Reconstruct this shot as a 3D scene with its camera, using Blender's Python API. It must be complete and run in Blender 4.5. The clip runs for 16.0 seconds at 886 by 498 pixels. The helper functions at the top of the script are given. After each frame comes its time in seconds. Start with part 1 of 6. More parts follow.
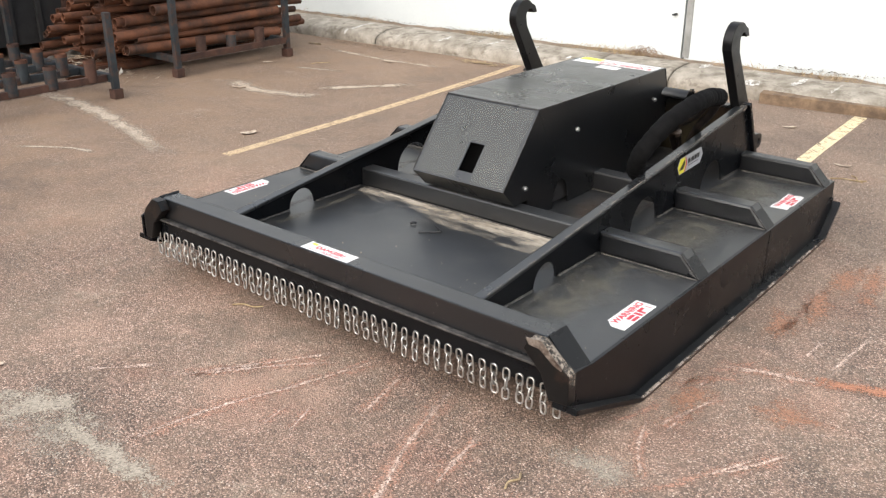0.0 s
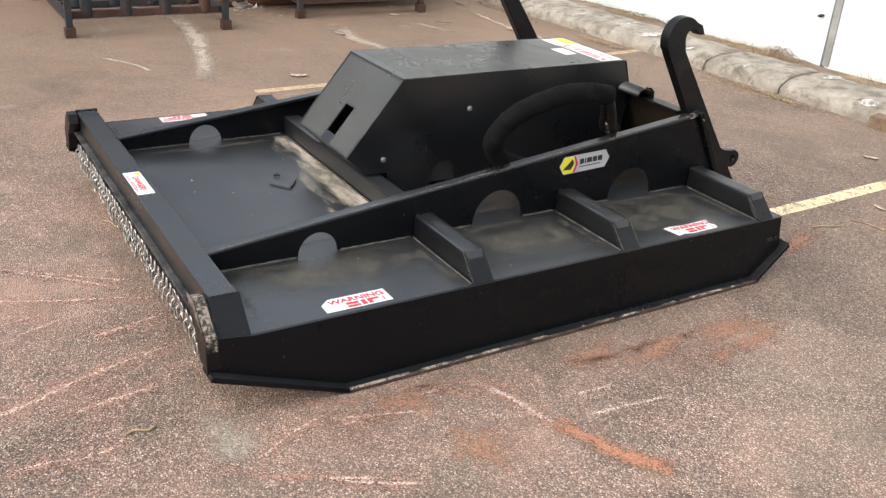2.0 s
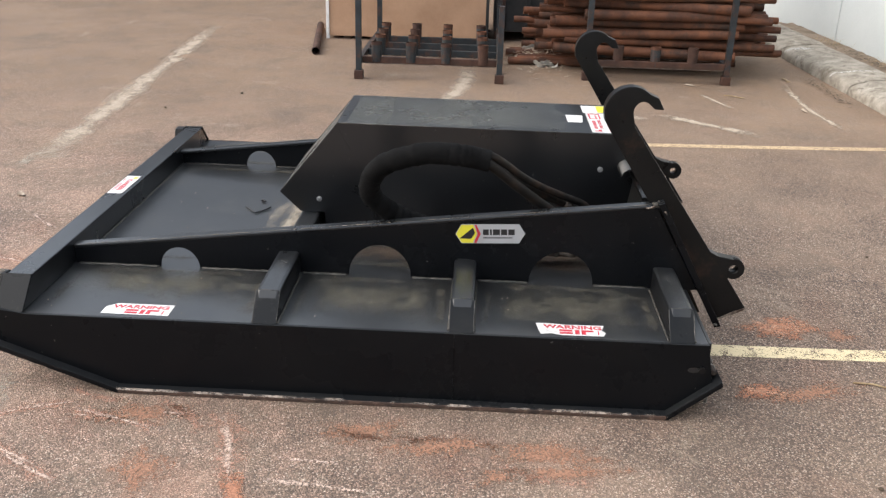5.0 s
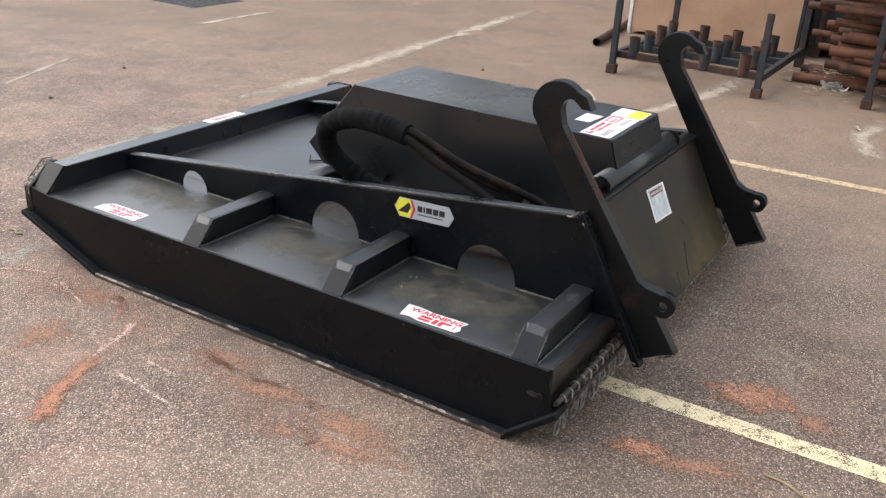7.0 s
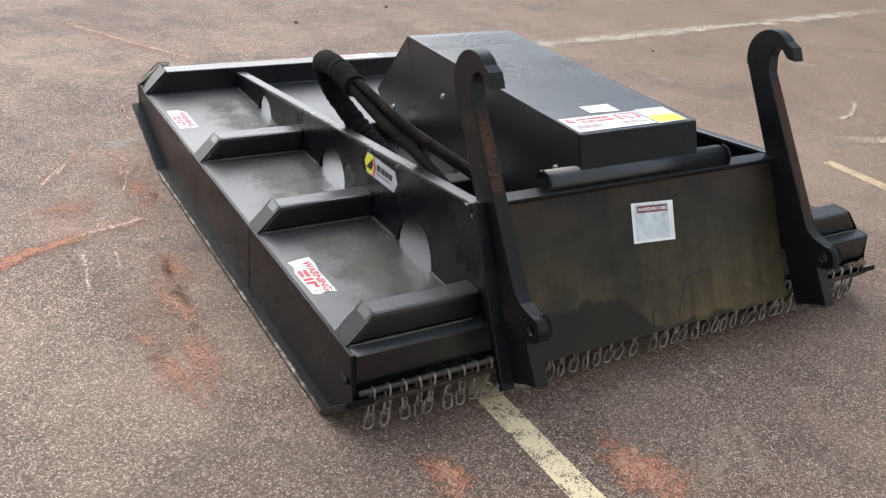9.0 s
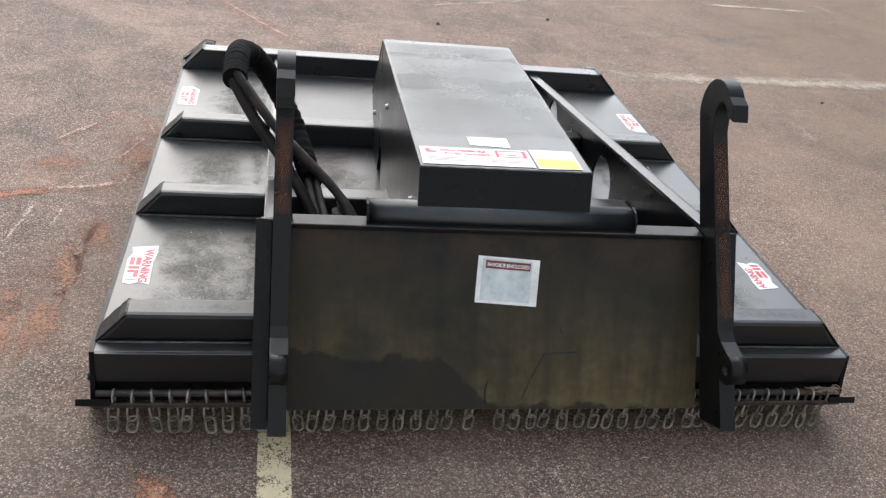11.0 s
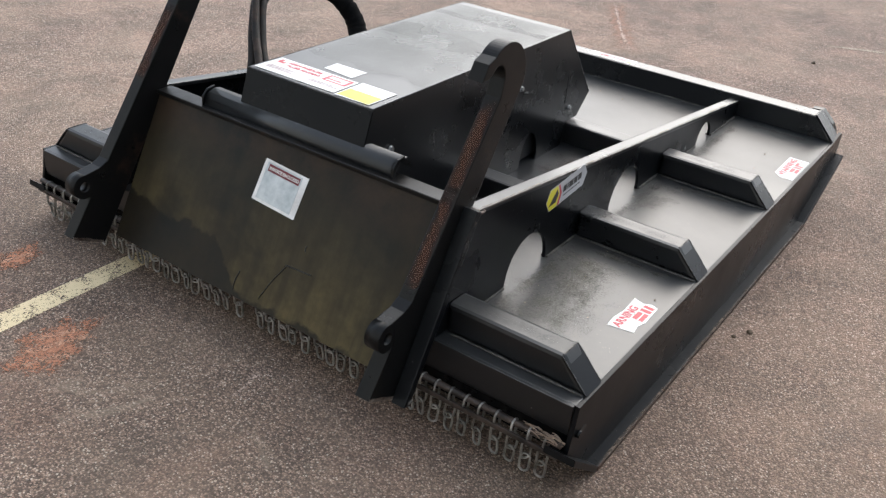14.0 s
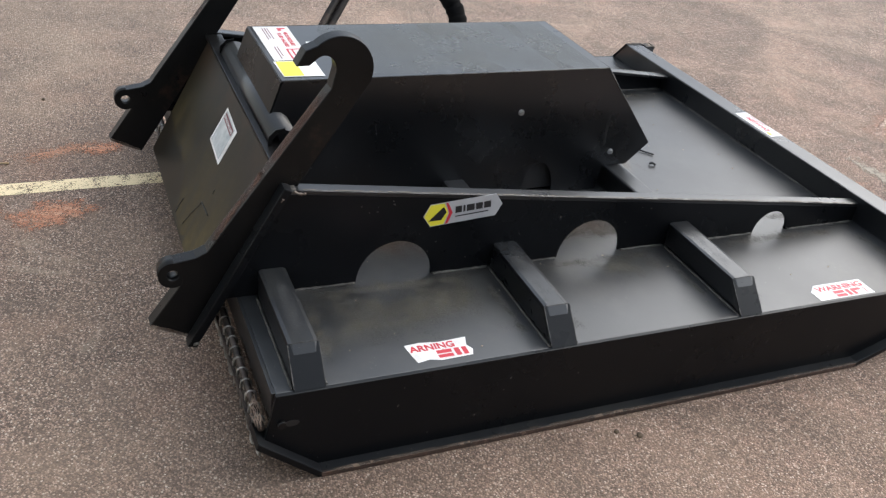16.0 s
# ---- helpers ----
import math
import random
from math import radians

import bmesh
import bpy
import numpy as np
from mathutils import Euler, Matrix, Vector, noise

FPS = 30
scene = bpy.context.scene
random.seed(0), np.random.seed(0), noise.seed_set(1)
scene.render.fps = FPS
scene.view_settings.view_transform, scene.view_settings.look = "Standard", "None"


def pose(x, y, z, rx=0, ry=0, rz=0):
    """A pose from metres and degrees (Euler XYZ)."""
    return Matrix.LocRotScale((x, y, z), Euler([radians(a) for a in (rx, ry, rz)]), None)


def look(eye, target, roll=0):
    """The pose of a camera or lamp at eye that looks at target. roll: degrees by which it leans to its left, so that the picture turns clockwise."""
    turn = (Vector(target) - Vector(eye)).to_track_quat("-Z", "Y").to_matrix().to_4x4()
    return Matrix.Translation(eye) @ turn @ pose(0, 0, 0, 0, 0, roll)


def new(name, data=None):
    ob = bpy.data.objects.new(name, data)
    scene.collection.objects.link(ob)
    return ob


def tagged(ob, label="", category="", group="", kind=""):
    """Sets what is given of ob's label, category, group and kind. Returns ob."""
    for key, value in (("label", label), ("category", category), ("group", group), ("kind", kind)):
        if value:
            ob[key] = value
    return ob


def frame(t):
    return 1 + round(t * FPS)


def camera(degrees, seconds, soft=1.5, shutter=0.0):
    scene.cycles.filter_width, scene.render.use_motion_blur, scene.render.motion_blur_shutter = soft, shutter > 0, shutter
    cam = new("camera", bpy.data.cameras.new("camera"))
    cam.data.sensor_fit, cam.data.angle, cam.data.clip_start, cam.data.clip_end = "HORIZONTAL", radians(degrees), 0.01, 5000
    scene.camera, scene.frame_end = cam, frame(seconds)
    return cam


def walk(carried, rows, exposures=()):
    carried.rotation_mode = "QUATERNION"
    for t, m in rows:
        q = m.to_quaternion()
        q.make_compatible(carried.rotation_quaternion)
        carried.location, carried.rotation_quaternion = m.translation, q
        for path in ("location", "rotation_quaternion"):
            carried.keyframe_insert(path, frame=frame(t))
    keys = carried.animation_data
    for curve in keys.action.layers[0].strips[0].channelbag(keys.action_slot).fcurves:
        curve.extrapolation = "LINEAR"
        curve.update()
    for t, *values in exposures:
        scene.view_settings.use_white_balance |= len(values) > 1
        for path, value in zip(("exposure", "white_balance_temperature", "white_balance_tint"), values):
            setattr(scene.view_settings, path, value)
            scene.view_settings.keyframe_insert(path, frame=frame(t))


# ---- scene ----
cam = camera(52.2, 16.0, soft=1.3)
PATH = [
    (0, (0.041, -0.076, 1.515), (-1.124, 1.353, 0.741), 0.2),
    (0.5, (0.322, 0.165, 1.519), (-0.937, 1.493, 0.714), 1.2),
    (1, (0.527, 0.5, 1.528), (-0.822, 1.726, 0.705), 1.7),
    (1.5, (0.816, 0.851, 1.524), (-0.644, 1.927, 0.682), 2.4),
    (2, (0.996, 1.204, 1.516), (-0.536, 2.167, 0.666), 3.8),
    (2.5, (1.126, 1.551, 1.534), (-0.515, 2.335, 0.703), 4.1),
    (3, (1.325, 1.865, 1.552), (-0.419, 2.42, 0.746), 4.3),
    (3.5, (1.321, 2.162, 1.533), (-0.471, 2.575, 0.746), 3.5),
    (4, (1.304, 2.471, 1.538), (-0.514, 2.731, 0.744), 3.2),
    (4.5, (1.409, 2.885, 1.542), (-0.422, 2.986, 0.743), 2.8),
    (4.7, (1.403, 3.043, 1.525), (-0.437, 3.075, 0.741), 2.2),
    (6.8, (1.04, 4.615, 1.507), (-0.6, 3.784, 0.718), 3.3),
    (7, (0.942, 4.772, 1.507), (-0.64, 3.849, 0.704), 3.5),
    (7.5, (0.671, 5.041, 1.518), (-0.798, 3.975, 0.678), 5.4),
    (8, (0.378, 5.222, 1.513), (-0.955, 4.001, 0.657), 5.4),
    (8.2, (0.27, 5.321, 1.508), (-0.99, 4.036, 0.635), 5.3),
    (10.3, (-1.036, 5.853, 1.568), (-1.587, 4.166, 0.646), 7.3),
    (10.5, (-1.151, 5.838, 1.543), (-1.671, 4.139, 0.623), 7.5),
    (11, (-1.454, 5.799, 1.567), (-1.814, 4.081, 0.608), 7.3),
    (11.5, (-1.829, 5.799, 1.583), (-1.922, 4.056, 0.605), 6.1),
    (12, (-2.168, 5.739, 1.565), (-2.093, 4.005, 0.572), 5.1),
    (12.5, (-2.529, 5.73, 1.565), (-2.246, 4.022, 0.562), 4.7),
    (13, (-2.907, 5.737, 1.555), (-2.335, 4.07, 0.609), 4.2),
    (13.5, (-3.21, 5.612, 1.526), (-2.446, 4.022, 0.583), 4.5),
    (14, (-3.589, 5.474, 1.516), (-2.636, 4.02, 0.526), 5.0),
    (14.5, (-3.883, 5.29, 1.533), (-2.789, 3.944, 0.535), 6.4),
    (15, (-4.069, 4.997, 1.529), (-2.822, 3.783, 0.543), 7.1),
    (15.5, (-4.346, 4.701, 1.562), (-2.923, 3.731, 0.546), 7.4),
    (16, (-4.511, 4.359, 1.611), (-2.977, 3.603, 0.573), 7.8),
]
EXPOSURES = [(0.0, 1.03, 6790, 11), (4.7, 0.99, 6740, 11), (7.0, 0.98, 6530, 11), (10.5, 0.76, 6300, 10), (13.5, 0.70, 6350, 10), (16.0, 0.82, 6450, 10)]
walk(cam, [(t, look(eye, target, roll)) for t, eye, target, roll in PATH], EXPOSURES)

# ---- light ----
world = bpy.data.worlds.new("sky")
scene.world = world
world.use_nodes = True
sky = world.node_tree.nodes.new("ShaderNodeTexSky")
sky.sky_type = "NISHITA"
sky.sun_disc = False
sky.sun_elevation = radians(38)
sky.sun_rotation = radians(168)
sky.dust_density = 4.0
back = world.node_tree.nodes["Background"]
back.inputs["Strength"].default_value = 0.120
cloud = world.node_tree.nodes.new("ShaderNodeMix")
cloud.data_type = "RGBA"
cloud.inputs[0].default_value = 0.6
cloud.inputs[7].default_value = (5.75, 6.45, 7.35, 1)  # even white cloud before the blue
world.node_tree.links.new(sky.outputs[0], cloud.inputs[6])
world.node_tree.links.new(cloud.outputs[2], back.inputs["Color"])
sun_data = bpy.data.lights.new("sun", "SUN")
sun_data.energy = 1.75
sun_data.angle = radians(78)
sun_data.color = (1.0, 0.98, 0.945)
sun = new("sun", sun_data)
sun.matrix_world = look((-1.2, -7.0, 7.8), (-2, 3, 0))


# ---- materials ----
def material(name):
    m = bpy.data.materials.new(name)
    m.use_nodes = True
    return m, m.node_tree, m.node_tree.nodes["Principled BSDF"]


def place(nt):
    return nt.nodes.new("ShaderNodeNewGeometry").outputs["Position"]


def noise_of(nt, scale, detail=5.0, rough=0.6, at=None, distort=0.0):
    n = nt.nodes.new("ShaderNodeTexNoise")
    n.inputs["Scale"].default_value = scale
    n.inputs["Detail"].default_value = detail
    n.inputs["Roughness"].default_value = rough
    n.inputs["Distortion"].default_value = distort
    nt.links.new(at if at else place(nt), n.inputs["Vector"])
    return n.outputs["Fac"]


def ramp(nt, fac, *stops):
    r = nt.nodes.new("ShaderNodeValToRGB")
    while len(r.color_ramp.elements) < len(stops):
        r.color_ramp.elements.new(0.5)
    for e, (p, c) in zip(r.color_ramp.elements, stops):
        e.position = p
        e.color = (c, c, c, 1) if isinstance(c, (int, float)) else (*c, 1)
    nt.links.new(fac, r.inputs["Fac"])
    return r.outputs["Color"]


def blend(nt, fac, a, b, how="MIX"):
    m = nt.nodes.new("ShaderNodeMix")
    m.data_type = "RGBA"
    m.blend_type = how
    for value, slot in ((fac, 0), (a, 6), (b, 7)):
        if isinstance(value, (int, float)):
            m.inputs[slot].default_value = value
        elif isinstance(value, tuple):
            m.inputs[slot].default_value = (*value, 1)
        else:
            nt.links.new(value, m.inputs[slot])
    return m.outputs[2]


def calc(nt, how, a, b=0.0):
    m = nt.nodes.new("ShaderNodeMath")
    m.operation = how
    m.use_clamp = how in ("MULTIPLY", "ADD", "SUBTRACT")
    for value, slot in ((a, 0), (b, 1)):
        if isinstance(value, (int, float)):
            m.inputs[slot].default_value = value
        else:
            nt.links.new(value, m.inputs[slot])
    return m.outputs[0]


def relief(nt, bsdf, height, strength=0.2, distance=0.002):
    b = nt.nodes.new("ShaderNodeBump")
    b.inputs["Strength"].default_value = strength
    b.inputs["Distance"].default_value = distance
    nt.links.new(height, b.inputs["Height"])
    nt.links.new(b.outputs["Normal"], bsdf.inputs["Normal"])


def surface(name, dark, light, scale=4.0, rough=(0.4, 0.6), metal=0.0, bump=0.15, grain=180.0, spot=None, spot_scale=12.0, spot_at=(0.62, 0.72)):
    """A mottled surface: two colours at a coarse scale, spots of a third, uneven gloss and a fine grain."""
    m, nt, bsdf = material(name)
    colour = blend(nt, ramp(nt, noise_of(nt, scale), (0.35, 0.0), (0.68, 1.0)), dark, light)
    fine = noise_of(nt, grain, 3.0)
    colour = blend(nt, 0.35, colour, blend(nt, fine, (0.25, 0.25, 0.25), (0.75, 0.75, 0.75)), "OVERLAY")
    if spot:
        mask = ramp(nt, noise_of(nt, spot_scale, 8.0, 0.7), (spot_at[0], 0.0), (spot_at[1], 1.0))
        colour = blend(nt, mask, colour, spot)
    nt.links.new(colour, bsdf.inputs["Base Color"])
    gloss = ramp(nt, noise_of(nt, scale * 3), (0.3, rough[0]), (0.7, rough[1]))
    nt.links.new(gloss, bsdf.inputs["Roughness"])
    bsdf.inputs["Metallic"].default_value = metal
    relief(nt, bsdf, fine, bump)
    return m


def plain(name, colour, rough=0.5, metal=0.0):
    m, nt, bsdf = material(name)
    bsdf.inputs["Roughness"].default_value = rough
    bsdf.inputs["Metallic"].default_value = metal
    tone = noise_of(nt, 30.0)
    low = tuple(c * 0.8 for c in colour)
    nt.links.new(blend(nt, tone, low, colour), bsdf.inputs["Base Color"])
    return m


def paint_with_dirt_and_lit_tops(name, dirt, amount, rough=(0.2, 0.34), sheen=0.6):
    """Semi-gloss black paint, its colour lightened as sky sheen on faces that look up; a thin film and specks of dry
    dirt lie there too.
    """
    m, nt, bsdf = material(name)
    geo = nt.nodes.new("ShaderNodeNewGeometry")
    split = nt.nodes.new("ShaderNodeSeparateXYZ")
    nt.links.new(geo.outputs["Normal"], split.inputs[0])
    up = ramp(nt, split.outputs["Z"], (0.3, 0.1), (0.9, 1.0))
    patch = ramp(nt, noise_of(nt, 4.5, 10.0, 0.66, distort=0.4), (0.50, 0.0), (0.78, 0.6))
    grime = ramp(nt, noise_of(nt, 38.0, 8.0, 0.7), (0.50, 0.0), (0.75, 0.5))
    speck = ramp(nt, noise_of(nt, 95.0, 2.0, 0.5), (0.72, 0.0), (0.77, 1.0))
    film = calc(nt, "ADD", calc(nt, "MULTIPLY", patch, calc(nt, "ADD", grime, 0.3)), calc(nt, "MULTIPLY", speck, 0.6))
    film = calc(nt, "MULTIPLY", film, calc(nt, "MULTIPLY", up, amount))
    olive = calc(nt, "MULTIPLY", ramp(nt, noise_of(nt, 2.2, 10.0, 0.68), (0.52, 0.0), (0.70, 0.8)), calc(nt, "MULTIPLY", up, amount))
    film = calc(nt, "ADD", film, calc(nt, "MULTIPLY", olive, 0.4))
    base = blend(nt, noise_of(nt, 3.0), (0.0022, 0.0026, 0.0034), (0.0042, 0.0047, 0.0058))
    # paler base on faces that look up: sky light put into the colour
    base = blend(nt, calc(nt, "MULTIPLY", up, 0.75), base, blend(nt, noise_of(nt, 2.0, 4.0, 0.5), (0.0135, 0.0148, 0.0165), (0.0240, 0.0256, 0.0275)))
    rub = nt.nodes.new("ShaderNodeMapping")
    rub.inputs["Rotation"].default_value = (0.3, 0.2, 0.5)
    rub.inputs["Scale"].default_value = (9.0, 90.0, 40.0)
    nt.links.new(geo.outputs["Position"], rub.inputs["Vector"])
    scuff = calc(nt, "MULTIPLY", ramp(nt, noise_of(nt, 1.0, 6.0, 0.7, rub.outputs[0]), (0.60, 0.0), (0.74, 1.0)), ramp(nt, noise_of(nt, 5.0, 5.0, 0.6), (0.48, 0.0), (0.64, 1.0)))
    base = blend(nt, calc(nt, "MULTIPLY", scuff, 0.22), base, (0.05, 0.049, 0.047))
    chip = ramp(nt, noise_of(nt, 70.0, 2.0, 0.5), (0.755, 0.0), (0.775, 0.7))
    base = blend(nt, chip, base, (0.16, 0.15, 0.14))
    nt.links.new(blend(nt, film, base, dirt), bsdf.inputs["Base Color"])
    gloss = ramp(nt, noise_of(nt, 3.2, 7.0, 0.6), (0.3, rough[0]), (0.72, rough[1]))
    gloss = calc(nt, "ADD", gloss, calc(nt, "MULTIPLY", calc(nt, "SUBTRACT", noise_of(nt, 16.0, 6.0, 0.7), 0.44), 0.06))
    nt.links.new(calc(nt, "ADD", calc(nt, "ADD", gloss, calc(nt, "MULTIPLY", scuff, 0.08)), calc(nt, "MULTIPLY", film, 0.18)), bsdf.inputs["Roughness"])
    bsdf.inputs["Specular IOR Level"].default_value = sheen
    relief(nt, bsdf, calc(nt, "ADD", calc(nt, "MULTIPLY", noise_of(nt, 3.5, 2.0), 0.8), calc(nt, "MULTIPLY", noise_of(nt, 60.0, 2.0, 0.5), 0.004)), 0.12, 0.012)
    return m


def ground_material():
    m, nt, bsdf = material("worn_aggregate_asphalt")
    at = place(nt)
    v = nt.nodes.new("ShaderNodeTexVoronoi")
    v.inputs["Scale"].default_value = 210.0
    nt.links.new(at, v.inputs["Vector"])
    chip = nt.nodes.new("ShaderNodeSeparateColor")
    nt.links.new(v.outputs["Color"], chip.inputs[0])
    stones = ramp(nt, chip.outputs[0], (0.0, (0.036, 0.027, 0.022)), (0.35, (0.140, 0.098, 0.078)), (0.7, (0.305, 0.210, 0.168)), (0.92, (0.44, 0.325, 0.27)), (1.0, (0.62, 0.53, 0.47)))
    big = nt.nodes.new("ShaderNodeTexVoronoi")
    big.inputs["Scale"].default_value = 95.0
    nt.links.new(at, big.inputs["Vector"])
    pick = nt.nodes.new("ShaderNodeSeparateColor")
    nt.links.new(big.outputs["Color"], pick.inputs[0])
    inside = ramp(nt, big.outputs["Distance"], (0.30, 1.0), (0.42, 0.0))
    few = calc(nt, "MULTIPLY", inside, ramp(nt, pick.outputs[0], (0.78, 0.0), (0.80, 1.0)))
    stones = blend(nt, few, stones, ramp(nt, pick.outputs[1], (0.0, (0.10, 0.076, 0.062)), (0.6, (0.36, 0.245, 0.195)), (1.0, (0.62, 0.54, 0.47))))
    gap = ramp(nt, v.outputs["Distance"], (0.30, 0.0), (0.75, 1.0))
    colour = blend(nt, calc(nt, "MULTIPLY", gap, 0.80), stones, (0.060, 0.044, 0.037))
    dust = ramp(nt, noise_of(nt, 1.1, 8.0, 0.65, at), (0.40, 0.0), (0.68, 1.0))
    colour = blend(nt, calc(nt, "MULTIPLY", dust, 0.5), colour, (0.29, 0.215, 0.165))
    rust = ramp(nt, noise_of(nt, 2.3, 7.0, 0.7, at, 0.4), (0.52, 0.0), (0.70, 1.0))
    colour = blend(nt, calc(nt, "MULTIPLY", calc(nt, "MULTIPLY", rust, calc(nt, "ADD", chip.outputs[1], 0.35)), 0.24), colour, (0.36, 0.21, 0.155))
    dark = ramp(nt, noise_of(nt, 0.55, 6.0, 0.6, at), (0.35, 1.0), (0.55, 0.0))
    colour = blend(nt, calc(nt, "MULTIPLY", dark, 0.4), colour, (0.095, 0.07, 0.056))
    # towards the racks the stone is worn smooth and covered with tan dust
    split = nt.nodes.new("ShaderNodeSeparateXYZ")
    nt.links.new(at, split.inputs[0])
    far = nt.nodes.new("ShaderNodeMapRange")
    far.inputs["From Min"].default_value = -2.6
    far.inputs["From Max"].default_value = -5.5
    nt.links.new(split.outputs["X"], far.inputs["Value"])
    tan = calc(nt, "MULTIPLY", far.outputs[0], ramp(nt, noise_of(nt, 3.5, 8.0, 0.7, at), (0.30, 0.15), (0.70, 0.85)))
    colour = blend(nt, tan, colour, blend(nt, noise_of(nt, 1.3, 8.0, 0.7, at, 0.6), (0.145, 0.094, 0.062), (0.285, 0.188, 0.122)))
    # in front of the mower brightness is painted in: the colour is multiplied up in patches
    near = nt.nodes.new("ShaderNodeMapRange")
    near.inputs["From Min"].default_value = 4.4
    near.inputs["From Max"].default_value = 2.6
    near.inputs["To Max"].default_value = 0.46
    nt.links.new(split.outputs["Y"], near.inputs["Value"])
    front_gain = calc(nt, "MULTIPLY", calc(nt, "SUBTRACT", near.outputs[0], calc(nt, "MULTIPLY", far.outputs[0], 0.46)), calc(nt, "ADD", ramp(nt, noise_of(nt, 3.2, 9.0, 0.74, at, 0.6), (0.42, 0.0), (0.60, 0.8)), ramp(nt, noise_of(nt, 24.0, 6.0, 0.7, at), (0.45, 0.0), (0.66, 0.5))))
    colour = blend(nt, calc(nt, "MULTIPLY", front_gain, 1.6), colour, blend(nt, 1.0, colour, (1.62, 1.49, 1.50), "MULTIPLY"))
    # towards +x the ground colour is multiplied brighter as well
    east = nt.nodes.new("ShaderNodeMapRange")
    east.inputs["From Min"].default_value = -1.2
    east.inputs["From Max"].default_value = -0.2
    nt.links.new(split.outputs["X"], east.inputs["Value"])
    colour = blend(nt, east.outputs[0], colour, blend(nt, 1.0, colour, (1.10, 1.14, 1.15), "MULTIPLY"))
    stain = ramp(nt, noise_of(nt, 1.7, 10.0, 0.72, at, 0.8), (0.30, 0.55), (0.46, 0.0))
    colour = blend(nt, stain, colour, (0.10, 0.078, 0.064))
    pale = ramp(nt, noise_of(nt, 2.9, 10.0, 0.74, at, 0.5), (0.60, 0.0), (0.76, 0.6))
    colour = blend(nt, pale, colour, (0.40, 0.335, 0.275))
    colour = blend(nt, 1.0, colour, (1.085, 1.07, 1.005), "MULTIPLY")
    nt.links.new(colour, bsdf.inputs["Base Color"])
    bsdf.inputs["Roughness"].default_value = 0.85
    relief(nt, bsdf, calc(nt, "SUBTRACT", 1.0, v.outputs["Distance"]), 0.7, 0.005)
    return m


def chipped(m, colour):
    """Thin chips and drips of old whitewash across a surface."""
    nt, bsdf = m.node_tree, m.node_tree.nodes["Principled BSDF"]
    turn = nt.nodes.new("ShaderNodeMapping")
    turn.inputs["Scale"].default_value = (15.0, 3.2, 6.0)
    nt.links.new(place(nt), turn.inputs["Vector"])
    fleck = ramp(nt, noise_of(nt, 1.0, 8.0, 0.72, turn.outputs[0]), (0.60, 0.0), (0.66, 0.75))
    where = ramp(nt, noise_of(nt, 1.6, 5.0, 0.6), (0.46, 0.0), (0.60, 1.0))
    below = bsdf.inputs["Base Color"].links[0].from_socket
    nt.links.new(blend(nt, calc(nt, "MULTIPLY", fleck, where), below, colour), bsdf.inputs["Base Color"])


def worn(name, colour, low, high, scale=28.0, fine=140.0, share=0.35):
    """A thin coat of paint, chipped away where the ground has worn through."""
    m, nt, bsdf = material(name)
    bsdf.inputs["Roughness"].default_value = 0.8
    tone = blend(nt, noise_of(nt, 60.0), tuple(c * 0.75 for c in colour), colour)
    nt.links.new(tone, bsdf.inputs["Base Color"])
    mask = calc(nt, "ADD", calc(nt, "MULTIPLY", noise_of(nt, scale, 8.0, 0.7), 1.0 - share), calc(nt, "MULTIPLY", noise_of(nt, fine, 3.0, 0.6), share))
    nt.links.new(ramp(nt, mask, (low, 0.0), (high, 1.0)), bsdf.inputs["Alpha"])
    return m


def stain(name, colour, low, high, scale=9.0, cells=210.0, share=0.4, most=0.9, fade=0.35):
    """Dust rubbed on to single stones of the ground, in broken patches that thin out towards the rim."""
    m, nt, bsdf = material(name)
    bsdf.inputs["Roughness"].default_value = 0.9
    at = place(nt)
    v = nt.nodes.new("ShaderNodeTexVoronoi")
    v.inputs["Scale"].default_value = cells
    nt.links.new(at, v.inputs["Vector"])
    chip = nt.nodes.new("ShaderNodeSeparateColor")
    nt.links.new(v.outputs["Color"], chip.inputs[0])
    nt.links.new(blend(nt, chip.outputs[1], tuple(c * 0.62 for c in colour), tuple(min(1.0, c * 1.2) for c in colour)), bsdf.inputs["Base Color"])
    mask = calc(nt, "ADD", calc(nt, "MULTIPLY", noise_of(nt, scale, 8.0, 0.68, at, 0.3), 1.0 - share), calc(nt, "MULTIPLY", chip.outputs[0], share))
    rim = nt.nodes.new("ShaderNodeSeparateXYZ")
    nt.links.new(nt.nodes.new("ShaderNodeUVMap").outputs[0], rim.inputs[0])
    end = ramp(nt, calc(nt, "ABSOLUTE", rim.outputs["X"]), (0.55, 0.0), (1.0, 1.0))
    side = ramp(nt, calc(nt, "ABSOLUTE", rim.outputs["Y"]), (0.15, 0.0), (1.0, 1.0))
    mask = calc(nt, "SUBTRACT", mask, calc(nt, "MULTIPLY", calc(nt, "MAXIMUM", end, side), fade))
    nt.links.new(ramp(nt, mask, (low, 0.0), (high, most)), bsdf.inputs["Alpha"])
    return m


